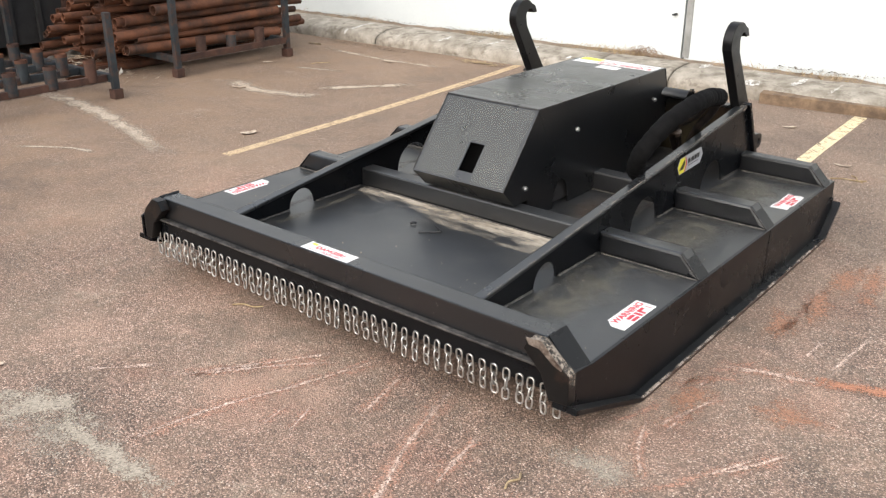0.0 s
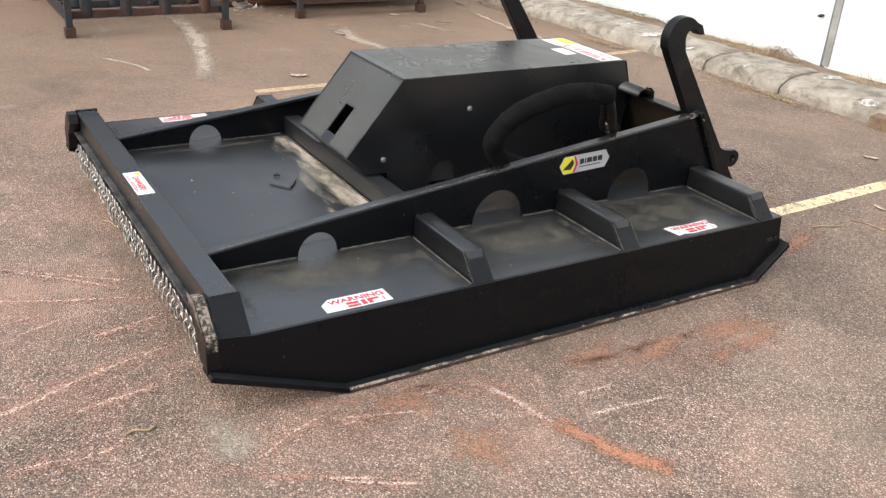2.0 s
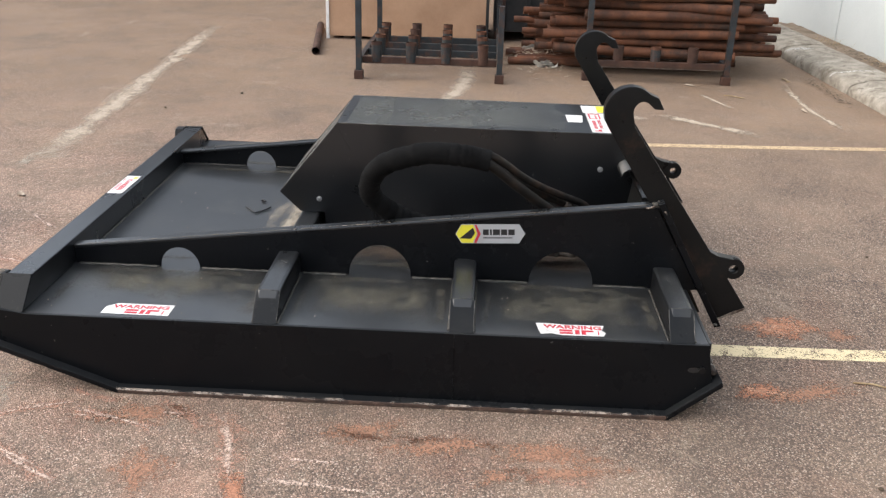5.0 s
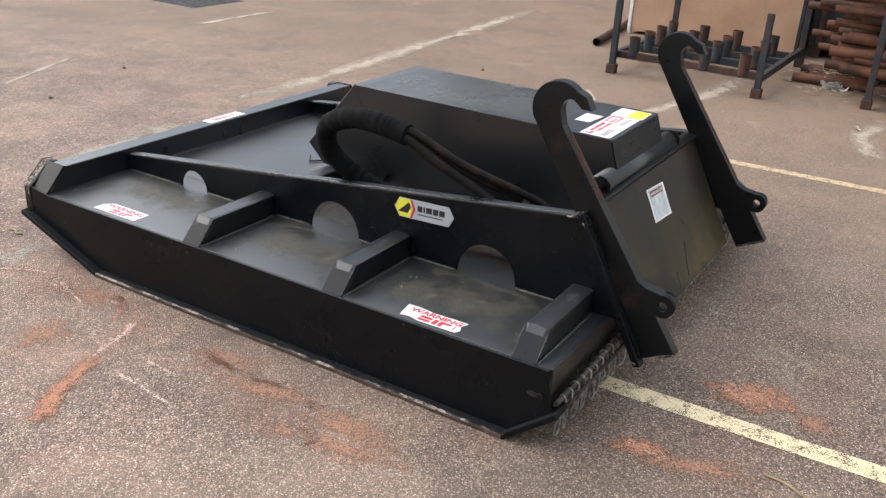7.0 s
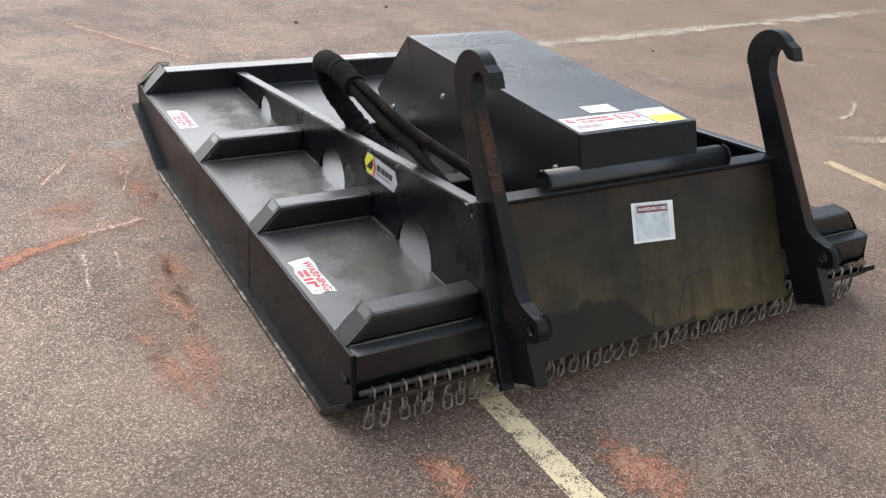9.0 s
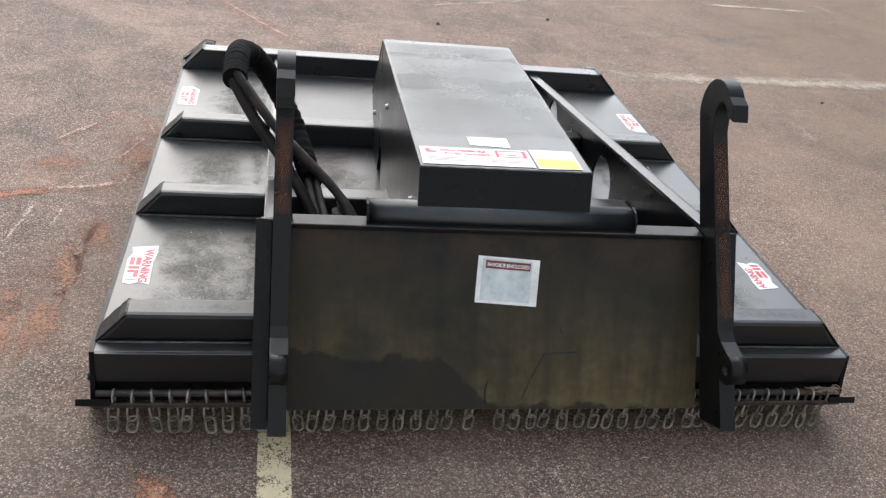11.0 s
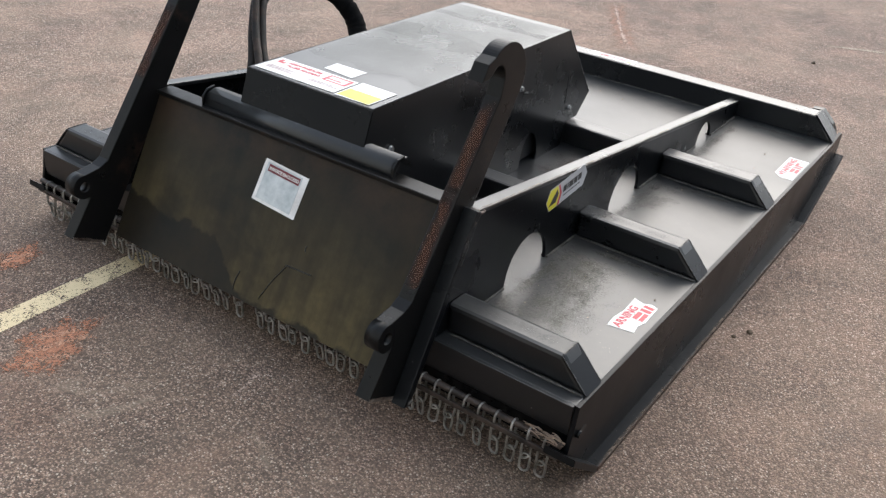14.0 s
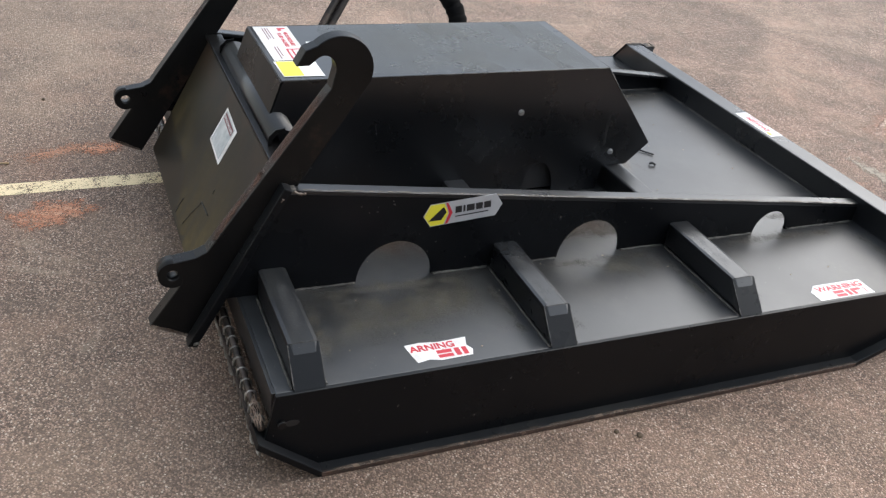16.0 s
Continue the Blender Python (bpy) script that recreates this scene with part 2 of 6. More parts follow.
def muddy_plate():
    """Black paint under a film of tan dried mud that thins out upwards and has been washed off one low patch."""
    m, nt, bsdf = material("muddy_black_plate")
    split = nt.nodes.new("ShaderNodeSeparateXYZ")
    nt.links.new(place(nt), split.inputs[0])
    low = nt.nodes.new("ShaderNodeMapRange")
    low.inputs["From Min"].default_value = 0.50
    low.inputs["From Max"].default_value = 0.15
    nt.links.new(split.outputs["Z"], low.inputs["Value"])
    grain = ramp(nt, noise_of(nt, 7.0, 10.0, 0.7), (0.30, 0.35), (0.68, 0.85))
    side = nt.nodes.new("ShaderNodeMapRange")  # the washed patch narrows towards the middle of the plate
    side.inputs["From Min"].default_value = -2.02
    side.inputs["From Max"].default_value = -1.86
    side.inputs["To Min"].default_value = 0.12
    side.inputs["To Max"].default_value = 0.235
    nt.links.new(split.outputs["X"], side.inputs["Value"])
    edge = calc(nt, "ADD", side.outputs[0], calc(nt, "MULTIPLY", calc(nt, "SUBTRACT", noise_of(nt, 9.0, 4.0), 0.45), 0.12))
    dry = nt.nodes.new("ShaderNodeMapRange")
    dry.inputs["From Min"].default_value = 0.0
    dry.inputs["From Max"].default_value = 0.012
    gap = nt.nodes.new("ShaderNodeMath")
    gap.operation = "SUBTRACT"
    nt.links.new(split.outputs["Z"], gap.inputs[0])
    nt.links.new(edge, gap.inputs[1])
    nt.links.new(gap.outputs[0], dry.inputs["Value"])
    film = calc(nt, "MULTIPLY", calc(nt, "MULTIPLY", low.outputs[0], grain), calc(nt, "ADD", dry.outputs[0], 0.12))
    run = nt.nodes.new("ShaderNodeMapping")  # streaks that ran down with the rain
    run.inputs["Scale"].default_value = (16.0, 1.6, 1.6)
    nt.links.new(place(nt), run.inputs["Vector"])
    streak = ramp(nt, noise_of(nt, 1.0, 7.0, 0.65, run.outputs[0]), (0.34, 0.45), (0.66, 1.0))
    film = calc(nt, "MULTIPLY", film, streak)
    rubbed = ramp(nt, noise_of(nt, 3.4, 5.0, 0.55, distort=0.5), (0.50, 1.0), (0.64, 0.38))
    film = calc(nt, "MINIMUM", calc(nt, "MULTIPLY", calc(nt, "MULTIPLY", film, rubbed), 1.15), 0.85)
    base = blend(nt, ramp(nt, noise_of(nt, 4.0, 7.0, 0.65), (0.4, 0.0), (0.7, 1.0)), (0.0085, 0.0088, 0.0088), (0.0185, 0.0140, 0.0092))
    high = nt.nodes.new("ShaderNodeMapRange")
    high.inputs["From Min"].default_value = 0.40
    high.inputs["From Max"].default_value = 0.53
    nt.links.new(split.outputs["Z"], high.inputs["Value"])
    tarnish = calc(nt, "MULTIPLY", high.outputs[0], ramp(nt, noise_of(nt, 6.0, 8.0, 0.7), (0.40, 0.0), (0.62, 0.9)))
    base = blend(nt, tarnish, base, (0.042, 0.026, 0.016))
    tan = blend(nt, noise_of(nt, 30.0, 5.0), (0.074, 0.057, 0.026), (0.158, 0.125, 0.061))
    nt.links.new(blend(nt, film, base, tan), bsdf.inputs["Base Color"])
    nt.links.new(ramp(nt, film, (0.0, 0.40), (0.7, 0.65)), bsdf.inputs["Roughness"])
    bsdf.inputs["Specular IOR Level"].default_value = 0.18
    relief(nt, bsdf, calc(nt, "ADD", calc(nt, "MULTIPLY", noise_of(nt, 2.6, 2.0), 0.8), calc(nt, "MULTIPLY", noise_of(nt, 70.0, 3.0, 0.6), 0.02)), 0.12, 0.012)
    return m


def rail_dust():
    """Pale dust swept against the rail, thinning out in streaks."""
    m, nt, bsdf = material("rail_dust")
    bsdf.inputs["Roughness"].default_value = 0.9
    at = place(nt)
    nt.links.new(blend(nt, noise_of(nt, 40.0, 5.0), (0.32, 0.27, 0.21), (0.62, 0.55, 0.45)), bsdf.inputs["Base Color"])
    split = nt.nodes.new("ShaderNodeSeparateXYZ")
    nt.links.new(at, split.inputs[0])
    near = nt.nodes.new("ShaderNodeMapRange")
    near.inputs["From Min"].default_value = 2.33
    near.inputs["From Max"].default_value = 2.60
    near.inputs["To Min"].default_value = -0.26
    near.inputs["To Max"].default_value = 0.24
    nt.links.new(split.outputs["Y"], near.inputs["Value"])
    along = nt.nodes.new("ShaderNodeMapRange")
    along.inputs["From Min"].default_value = -2.6
    along.inputs["From Max"].default_value = -1.5
    along.inputs["To Min"].default_value = -0.16
    along.inputs["To Max"].default_value = 0.05
    nt.links.new(split.outputs["X"], along.inputs["Value"])
    turn = nt.nodes.new("ShaderNodeMapping")
    turn.inputs["Rotation"].default_value = (0, 0, radians(62))
    turn.inputs["Scale"].default_value = (5.0, 17.0, 5.0)
    nt.links.new(at, turn.inputs["Vector"])
    streak = noise_of(nt, 1.0, 7.0, 0.62, turn.outputs[0])
    total = nt.nodes.new("ShaderNodeMath")
    total.operation = "ADD"
    nt.links.new(near.outputs[0], total.inputs[0])
    nt.links.new(along.outputs[0], total.inputs[1])
    mask = calc(nt, "ADD", streak, total.outputs[0])
    nt.links.new(ramp(nt, mask, (0.47, 0.0), (0.76, 0.88)), bsdf.inputs["Alpha"])
    return m


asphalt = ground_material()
black_paint = paint_with_dirt_and_lit_tops("black_paint", (0.13, 0.12, 0.10), 0.3, (0.22, 0.36), 0.15)
cover_paint = paint_with_dirt_and_lit_tops("cover_paint", (0.13, 0.12, 0.10), 0.14, (0.24, 0.34), 0.75)
deck_paint = paint_with_dirt_and_lit_tops("deck_paint", (0.145, 0.135, 0.112), 0.6, (0.33, 0.41), 0.9)
deck_paint.node_tree.nodes["Principled BSDF"].inputs["IOR"].default_value = 1.54
plate_paint = muddy_plate()
arm_paint = surface("scuffed_black_paint", (0.0032, 0.0034, 0.0038), (0.0075, 0.0072, 0.0070), 5.0, (0.26, 0.42), 0.0, 0.08, 220, (0.045, 0.025, 0.017), 4.2, (0.58, 0.74))
arm_paint.node_tree.nodes["Principled BSDF"].inputs["Specular IOR Level"].default_value = 0.22
scraped = surface("scraped_steel", (0.030, 0.022, 0.018), (0.36, 0.30, 0.25), 14.0, (0.4, 0.65), 0.3, 0.15, 160, (0.045, 0.026, 0.018), 30.0, (0.44, 0.60))
zinc = surface("galvanised_links", (0.30, 0.29, 0.27), (0.62, 0.61, 0.59), 40.0, (0.3, 0.45), 0.85, 0.05, 300)
dull_zinc = surface("dirty_links", (0.14, 0.13, 0.115), (0.44, 0.42, 0.39), 30.0, (0.4, 0.6), 0.7, 0.05, 300)
bright_bolt = surface("zinc_bolt", (0.4, 0.4, 0.4), (0.6, 0.6, 0.6), 60.0, (0.3, 0.4), 0.9, 0.03, 300)
cloth = surface("woven_sleeve", (0.0022, 0.0022, 0.0024), (0.0065, 0.0064, 0.0066), 14.0, (0.85, 0.95), 0.0, 0.5, 500)
cloth.node_tree.nodes["Principled BSDF"].inputs["Specular IOR Level"].default_value = 0.12
rubber = surface("hose_rubber", (0.006, 0.005, 0.005), (0.014, 0.011, 0.009), 10.0, (0.5, 0.7), 0.0, 0.2, 260, (0.050, 0.028, 0.019), 5.0, (0.52, 0.70))
rubber.node_tree.nodes["Principled BSDF"].inputs["Specular IOR Level"].default_value = 0.2
white_vinyl = surface("white_vinyl", (0.60, 0.585, 0.57), (0.80, 0.79, 0.78), 20.0, (0.3, 0.45), 0.0, 0.03, 200, (0.33, 0.29, 0.25), 30.0, (0.62, 0.76))
red_ink = plain("red_ink", (0.55, 0.03, 0.05), 0.4)
dark_red_ink = plain("dark_red_ink", (0.16, 0.02, 0.03), 0.4)
yellow_ink = plain("yellow_ink", (0.80, 0.72, 0.05), 0.4)
black_ink = plain("black_ink", (0.015, 0.015, 0.016), 0.4)
silver_ink = plain("silver_foil", (0.52, 0.53, 0.55), 0.35, 0.3)
pouch_film = surface("clear_pouch", (0.42, 0.46, 0.48), (0.62, 0.65, 0.66), 25.0, (0.12, 0.25), 0.0, 0.3, 40)
yellow_paint = worn("worn_yellow_line", (0.80, 0.66, 0.42), 0.435, 0.475, 18.0, 200.0, 0.5)
faded_paint = worn("faded_line", (0.60, 0.44, 0.27), 0.425, 0.485, 22.0, 230.0, 0.6)
red_scuff = stain("red_scuff", (0.47, 0.265, 0.19), 0.33, 0.58, 12.0, most=0.8, fade=0.30)
red_haze = stain("red_haze", (0.38, 0.19, 0.135), 0.42, 0.72, 7.0, most=0.38, fade=0.3)
red_patch = stain("brick_dust", (0.36, 0.19, 0.122), 0.31, 0.47, 24.0, share=0.28, most=0.9, fade=0.26)
chalk_scuff = stain("chalk_scuff", (0.66, 0.50, 0.41), 0.36, 0.58, 18.0, share=0.3, most=0.85, fade=0.25)
brick_rub = stain("brick_rub", (0.42, 0.195, 0.118), 0.25, 0.42, 22.0, share=0.26, most=0.92, fade=0.24)
chalk_rub = stain("chalk_rub", (0.58, 0.33, 0.22), 0.36, 0.56, 30.0, share=0.3, most=0.8, fade=0.25)
cement = stain("cement_spill", (0.40, 0.345, 0.275), 0.26, 0.44, 11.0, share=0.22, most=0.85, fade=0.24)
cement_haze = stain("cement_haze", (0.42, 0.365, 0.295), 0.33, 0.56, 6.0, share=0.25, most=0.7, fade=0.3)
swept_dust = rail_dust()
dust_line = stain("dusty_line", (0.47, 0.385, 0.30), 0.17, 0.52, 6.0, 130.0, 0.15, 0.85, 0.34)
arm_rust = stain("arm_rust", (0.12, 0.048, 0.026), 0.28, 0.50, 16.0, 320.0, 0.2, 0.6, 0.2)
mud_film = stain("mud_film", (0.115, 0.105, 0.078), 0.37, 0.62, 8.0, 330.0, 0.16, 0.45, 0.28)
brown_mud = stain("brown_mud", (0.12, 0.082, 0.056), 0.35, 0.60, 9.0, 330.0, 0.16, 0.55, 0.26)
bay_mud = stain("bay_mud", (0.150, 0.138, 0.105), 0.40, 0.64, 11.0, 330.0, 0.14, 0.5, 0.22)
dusty_paint = paint_with_dirt_and_lit_tops("dusty_paint", (0.125, 0.118, 0.092), 1.0, (0.26, 0.42), 0.6)
rib_scuff = stain("rib_scuff", (0.15, 0.15, 0.145), 0.42, 0.64, 14.0, 330.0, 0.2, 0.32, 0.2)
cover_haze = stain("cover_haze", (0.20, 0.205, 0.185), 0.02, 0.80, 3.0, 300.0, 0.05, 0.40, 0.25)
deck_grime = stain("deck_grime", (0.12, 0.108, 0.082), 0.38, 0.66, 16.0, 300.0, 0.2, 0.65, 0.30)
rail_rust = surface("rail_rust", (0.028, 0.018, 0.014), (0.085, 0.048, 0.034), 18.0, (0.6, 0.8), 0.1, 0.3, 200, (0.16, 0.11, 0.085), 26.0, (0.56, 0.68))
bright_wear = worn("bright_wear", (0.40, 0.33, 0.28), 0.47, 0.60, 3.2, 34.0, 0.35)
dull_wear = worn("dull_wear", (0.13, 0.095, 0.07), 0.45, 0.62, 3.2, 34.0, 0.35)
guard_wear = worn("guard_wear", (0.25, 0.21, 0.17), 0.43, 0.55, 22.0, 120.0, 0.35)
rod_steel = surface("rod_steel", (0.016, 0.012, 0.010), (0.085, 0.062, 0.05), 24.0, (0.4, 0.6), 0.3, 0.2, 220)
lip_steel = surface("rubbed_lip", (0.012, 0.012, 0.012), (0.10, 0.095, 0.09), 30.0, (0.4, 0.6), 0.2, 0.2, 240)
rack_steel = surface("blue_grey_steel", (0.011, 0.015, 0.018), (0.028, 0.037, 0.043), 6.0, (0.45, 0.65), 0.2, 0.15, 160, (0.07, 0.032, 0.02), 8.0, (0.50, 0.64))
rust = surface("rusty_steel", (0.055, 0.021, 0.011), (0.17, 0.062, 0.028), 6.0, (0.65, 0.85), 0.1, 0.4, 140, (0.03, 0.018, 0.013), 4.0, (0.50, 0.66))
dark_rust = surface("dark_rusty_steel", (0.03, 0.015, 0.011), (0.085, 0.038, 0.024), 8.0, (0.7, 0.9), 0.1, 0.4, 140)
plywood = surface("plywood", (0.34, 0.20, 0.12), (0.43, 0.265, 0.165), 3.0, (0.55, 0.7), 0.0, 0.1, 120)
wall_white = surface("white_painted_wall", (0.52, 0.56, 0.565), (0.585, 0.62, 0.62), 0.8, (0.55, 0.7), 0.0, 0.08, 90, (0.50, 0.49, 0.44), 3.0, (0.66, 0.8))
joint_grey = surface("grey_sealant", (0.20, 0.20, 0.19), (0.31, 0.31, 0.30), 8.0, (0.6, 0.8))
concrete = surface("weathered_concrete", (0.20, 0.175, 0.14), (0.37, 0.335, 0.285), 7.0, (0.8, 0.92), 0.0, 0.9, 70, (0.125, 0.105, 0.08), 9.0, (0.50, 0.66))
chipped(concrete, (0.60, 0.585, 0.55))
white_mark = worn("white_kerb_mark", (0.66, 0.645, 0.61), 0.46, 0.53, 24.0, 150.0, 0.4)
timber = surface("weathered_timber", (0.085, 0.055, 0.034), (0.21, 0.14, 0.085), 9.0, (0.75, 0.9), 0.0, 0.5, 80)
soil = surface("dry_soil", (0.13, 0.095, 0.065), (0.27, 0.205, 0.15), 6.0, (0.9, 1.0), 0.0, 0.9, 60)
straw = surface("dry_straw", (0.22, 0.15, 0.075), (0.45, 0.34, 0.20), 30.0, (0.8, 0.95), 0.0, 0.2, 200)
rag_white = surface("dirty_white_rag", (0.36, 0.34, 0.30), (0.66, 0.64, 0.60), 14.0, (0.8, 0.95), 0.0, 0.3, 200)
twig_wood = surface("dry_twigs", (0.16, 0.11, 0.08), (0.40, 0.30, 0.23), 20.0, (0.8, 0.95))
dead_leaf = surface("dead_leaves", (0.035, 0.026, 0.018), (0.14, 0.10, 0.065), 25.0, (0.8, 0.95))
pale_leaf = surface("pale_leaf", (0.22, 0.165, 0.12), (0.52, 0.43, 0.34), 25.0, (0.8, 0.95))
grey_sheet = surface("dusty_sheet", (0.09, 0.08, 0.07), (0.22, 0.20, 0.175), 12.0, (0.5, 0.8))
iron = surface("cast_iron", (0.02, 0.02, 0.02), (0.05, 0.045, 0.04), 10.0, (0.5, 0.7), 0.4, 0.3, 120)
dark_bin = surface("near_black_steel", (0.010, 0.010, 0.011), (0.028, 0.026, 0.025), 3.0, (0.6, 0.8), 0.1, 0.2, 120)


# ---- shapes ----
def block(bm, x0, x1, y0, y1, z0, z1, edge=0.0):
    vs = [bm.verts.new((x, y, z)) for x in (x0, x1) for y in (y0, y1) for z in (z0, z1)]
    fs = [bm.faces.new([vs[i] for i in q]) for q in ((0, 1, 3, 2), (4, 6, 7, 5), (0, 4, 5, 1), (2, 3, 7, 6), (0, 2, 6, 4), (1, 5, 7, 3))]
    if edge:
        es = list({e for f in fs for e in f.edges})
        bmesh.ops.bevel(bm, geom=es, offset=edge, segments=2, affect="EDGES", profile=0.6)
    return bm


def prism(bm, outline, axis, a, b, edge=0.0):
    """An outline in two coordinates, drawn out along the third axis from a to b."""
    def point(p, d):
        return {"x": (d, p[0], p[1]), "y": (p[0], d, p[1]), "z": (p[0], p[1], d)}[axis]
    one = [bm.verts.new(point(p, a)) for p in outline]
    two = [bm.verts.new(point(p, b)) for p in outline]
    fs = [bm.faces.new(one), bm.faces.new(list(reversed(two)))]
    for i in range(len(outline)):
        j = (i + 1) % len(outline)
        fs.append(bm.faces.new((one[j], one[i], two[i], two[j])))
    bmesh.ops.recalc_face_normals(bm, faces=fs)
    if edge:
        es = list({e for f in fs[:2] for e in f.edges})
        bmesh.ops.bevel(bm, geom=es, offset=edge, segments=2, affect="EDGES", profile=0.6)
    return bm


def tube(bm, points, radius, sides=8, closed=False, cap=True):
    """A round bar along points; radius is one number or one for each point."""
    ps = [Vector(p) for p in points]
    n = len(ps)
    rs = radius if isinstance(radius, (list, tuple)) else [radius] * n
    way = (ps[1] - ps[0]).normalized()
    side = way.orthogonal().normalized()
    rings = []
    for i, p in enumerate(ps):
        if closed:
            t = (ps[(i + 1) % n] - ps[i - 1]).normalized()
        else:
            t = (ps[min(i + 1, n - 1)] - ps[max(i - 1, 0)]).normalized()
        side = (side - t * side.dot(t)).normalized()
        other = t.cross(side)
        rings.append([bm.verts.new(p + rs[i] * (math.cos(a) * side + math.sin(a) * other)) for a in (2 * math.pi * k / sides for k in range(sides))])
    for i in range(n if closed else n - 1):
        one, two = rings[i], rings[(i + 1) % n]
        for k in range(sides):
            f = bm.faces.new((one[k], one[(k + 1) % sides], two[(k + 1) % sides], two[k]))
            f.smooth = True
    if cap and not closed:
        bm.faces.new(list(reversed(rings[0])))
        bm.faces.new(rings[-1])
    return bm


def curve(points, steps=8):
    """A smooth line through points."""
    ps = [Vector(p) for p in points]
    ps = [2 * ps[0] - ps[1], *ps, 2 * ps[-1] - ps[-2]]
    out = []
    for i in range(1, len(ps) - 2):
        a, b, c, d = ps[i - 1:i + 3]
        for k in range(steps):
            t = k / steps
            out.append(0.5 * (2 * b + (c - a) * t + (2 * a - 5 * b + 4 * c - d) * t * t + (3 * b - a - 3 * c + d) * t ** 3))
    return out + [ps[-2]]


def link_mesh(bm, mat):
    mesh = bpy.data.meshes.new("mesh")
    bm.to_mesh(mesh)
    bm.free()
    mesh.materials.append(mat)
    return mesh


def part(name, bm, mat, parent, label=""):
    ob = new(name, link_mesh(bm, mat))
    ob.parent = parent
    return tagged(ob, label)


def thing(name, x, y, z, label, category, group="", turn=0.0, kind=""):
    ob = new(name)
    ob.matrix_world = pose(x, y, z, 0, 0, turn)
    return tagged(ob, label, category, group, kind)


def solid(name, bm, mat, label, category="", group="", kind="", at=None):
    ob = new(name, link_mesh(bm, mat))
    if at:
        ob.matrix_world = at
    return tagged(ob, label, category, group, kind)


def lettering(text, size, mat, m, parent, name="lettering", wide=1.0):
    """Words as flat mesh, with the start of the base line at the pose m in the parent's space."""
    data = bpy.data.curves.new("words", "FONT")
    data.body, data.size, data.extrude, data.offset = text, size, 0.0003, size * 0.028
    temp = bpy.data.objects.new("words", data)
    scene.collection.objects.link(temp)
    bpy.context.view_layer.update()
    mesh = bpy.data.meshes.new_from_object(temp)
    bpy.data.objects.remove(temp)
    mesh.materials.clear()
    mesh.materials.append(mat)
    mesh.transform(m @ Matrix.Diagonal((wide, 1, 1, 1)))
    ob = new(name, mesh)
    ob.parent = parent
    return ob


# ---- ground and setting ----
bm = bmesh.new()
block(bm, -300, 300, -300, 300, -0.3, 0.0)
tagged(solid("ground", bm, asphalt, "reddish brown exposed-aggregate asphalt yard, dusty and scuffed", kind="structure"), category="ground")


def ribbon(bm, ps, width, jitter=0.0, seed=0.0):
    """A flat band along a line; its map runs from -1 to 1 along and across it."""
    uv = bm.loops.layers.uv.new("UVMap")
    rows, spot, n = [], {}, len(ps)
    for i, p in enumerate(ps):
        t = (ps[min(i + 1, n - 1)] - ps[max(i - 1, 0)]).normalized()
        s = Vector((-t.y, t.x, 0))
        w = width * 0.5 * (1 + jitter * noise.noise(p * 14.0 + Vector((seed, seed * 3, 0))))
        rows.append((bm.verts.new(p + s * w), bm.verts.new(p - s * w)))
        for k in (0, 1):
            spot[rows[-1][k]] = (2 * i / (n - 1) - 1, 1 - 2 * k)
    for one, two in zip(rows, rows[1:]):
        bm.faces.new((one[0], one[1], two[1], two[0]))
    bm.normal_update()
    for f in bm.faces:
        for corner in f.loops:
            corner[uv].uv = spot[corner.vert]
        if f.normal.z < 0:
            f.normal_flip()


def strip(name, mat, points, width, label, jitter=0.0, lift=0.002):
    """A thin coat on the ground along a line, laid out along its own x axis."""
    bm = bmesh.new()
    (x0, y0), (x1, y1) = points[0], points[-1]
    m = pose(x0, y0, lift, 0, 0, math.degrees(math.atan2(y1 - y0, x1 - x0)))
    back = m.inverted()
    ribbon(bm, curve([back @ Vector((x, y, lift)) for x, y in points], 12), width, jitter, x0 * 7 + y0)
    return solid(name, bm, mat, label, "ground marking", kind="structure", at=m)


def blot(name, mat, x, y, rx, ry, turn, label, lift=0.0024):
    bm = bmesh.new()
    uv = bm.loops.layers.uv.new("UVMap")
    ring = []
    middle = bm.verts.new((0, 0, 0))
    for k in range(36):
        a = 2 * math.pi * k / 36
        r = 1.0 + 0.5 * noise.noise(Vector((math.cos(a) * 2.2 + x * 7, math.sin(a) * 2.2 + y * 5, 0.3)))
        ring.append(bm.verts.new((rx * r * math.cos(a), ry * r * math.sin(a), 0)))
    for k in range(36):
        f = bm.faces.new((middle, ring[k], ring[(k + 1) % 36]))
        for corner in f.loops:
            corner[uv].uv = (0.0, 0.0 if corner.vert == middle else 1.0)
    return solid(name, bm, mat, label, "ground marking", kind="structure", at=pose(x, y, lift, 0, 0, turn))


strip("yellow_line", yellow_paint, [(-1.445, 2.6), (-1.465, 4.4), (-1.50, 5.4), (-1.53, 6.25)], 0.082, "worn pale yellow parking line on asphalt")
strip("yellow_line", faded_paint, [(-4.08, 3.0), (-4.12, 4.2), (-4.19, 5.3), (-4.27, 6.2)], 0.072, "worn pale yellow parking line on asphalt")

# kerb, soil strip and white wall behind, all turned a little from the mower
SKEW = 2.2
kerb = thing("kerb", -4.3, 6.20, 0, "weathered concrete kerb with chipped white paint marks", "kerb", turn=SKEW, kind="structure")
KERB = [(0.0, 0.0), (0.003, 0.05), (0.022, 0.082), (0.07, 0.104), (0.15, 0.118), (0.30, 0.127), (0.41, 0.125), (0.44, 0.11)]


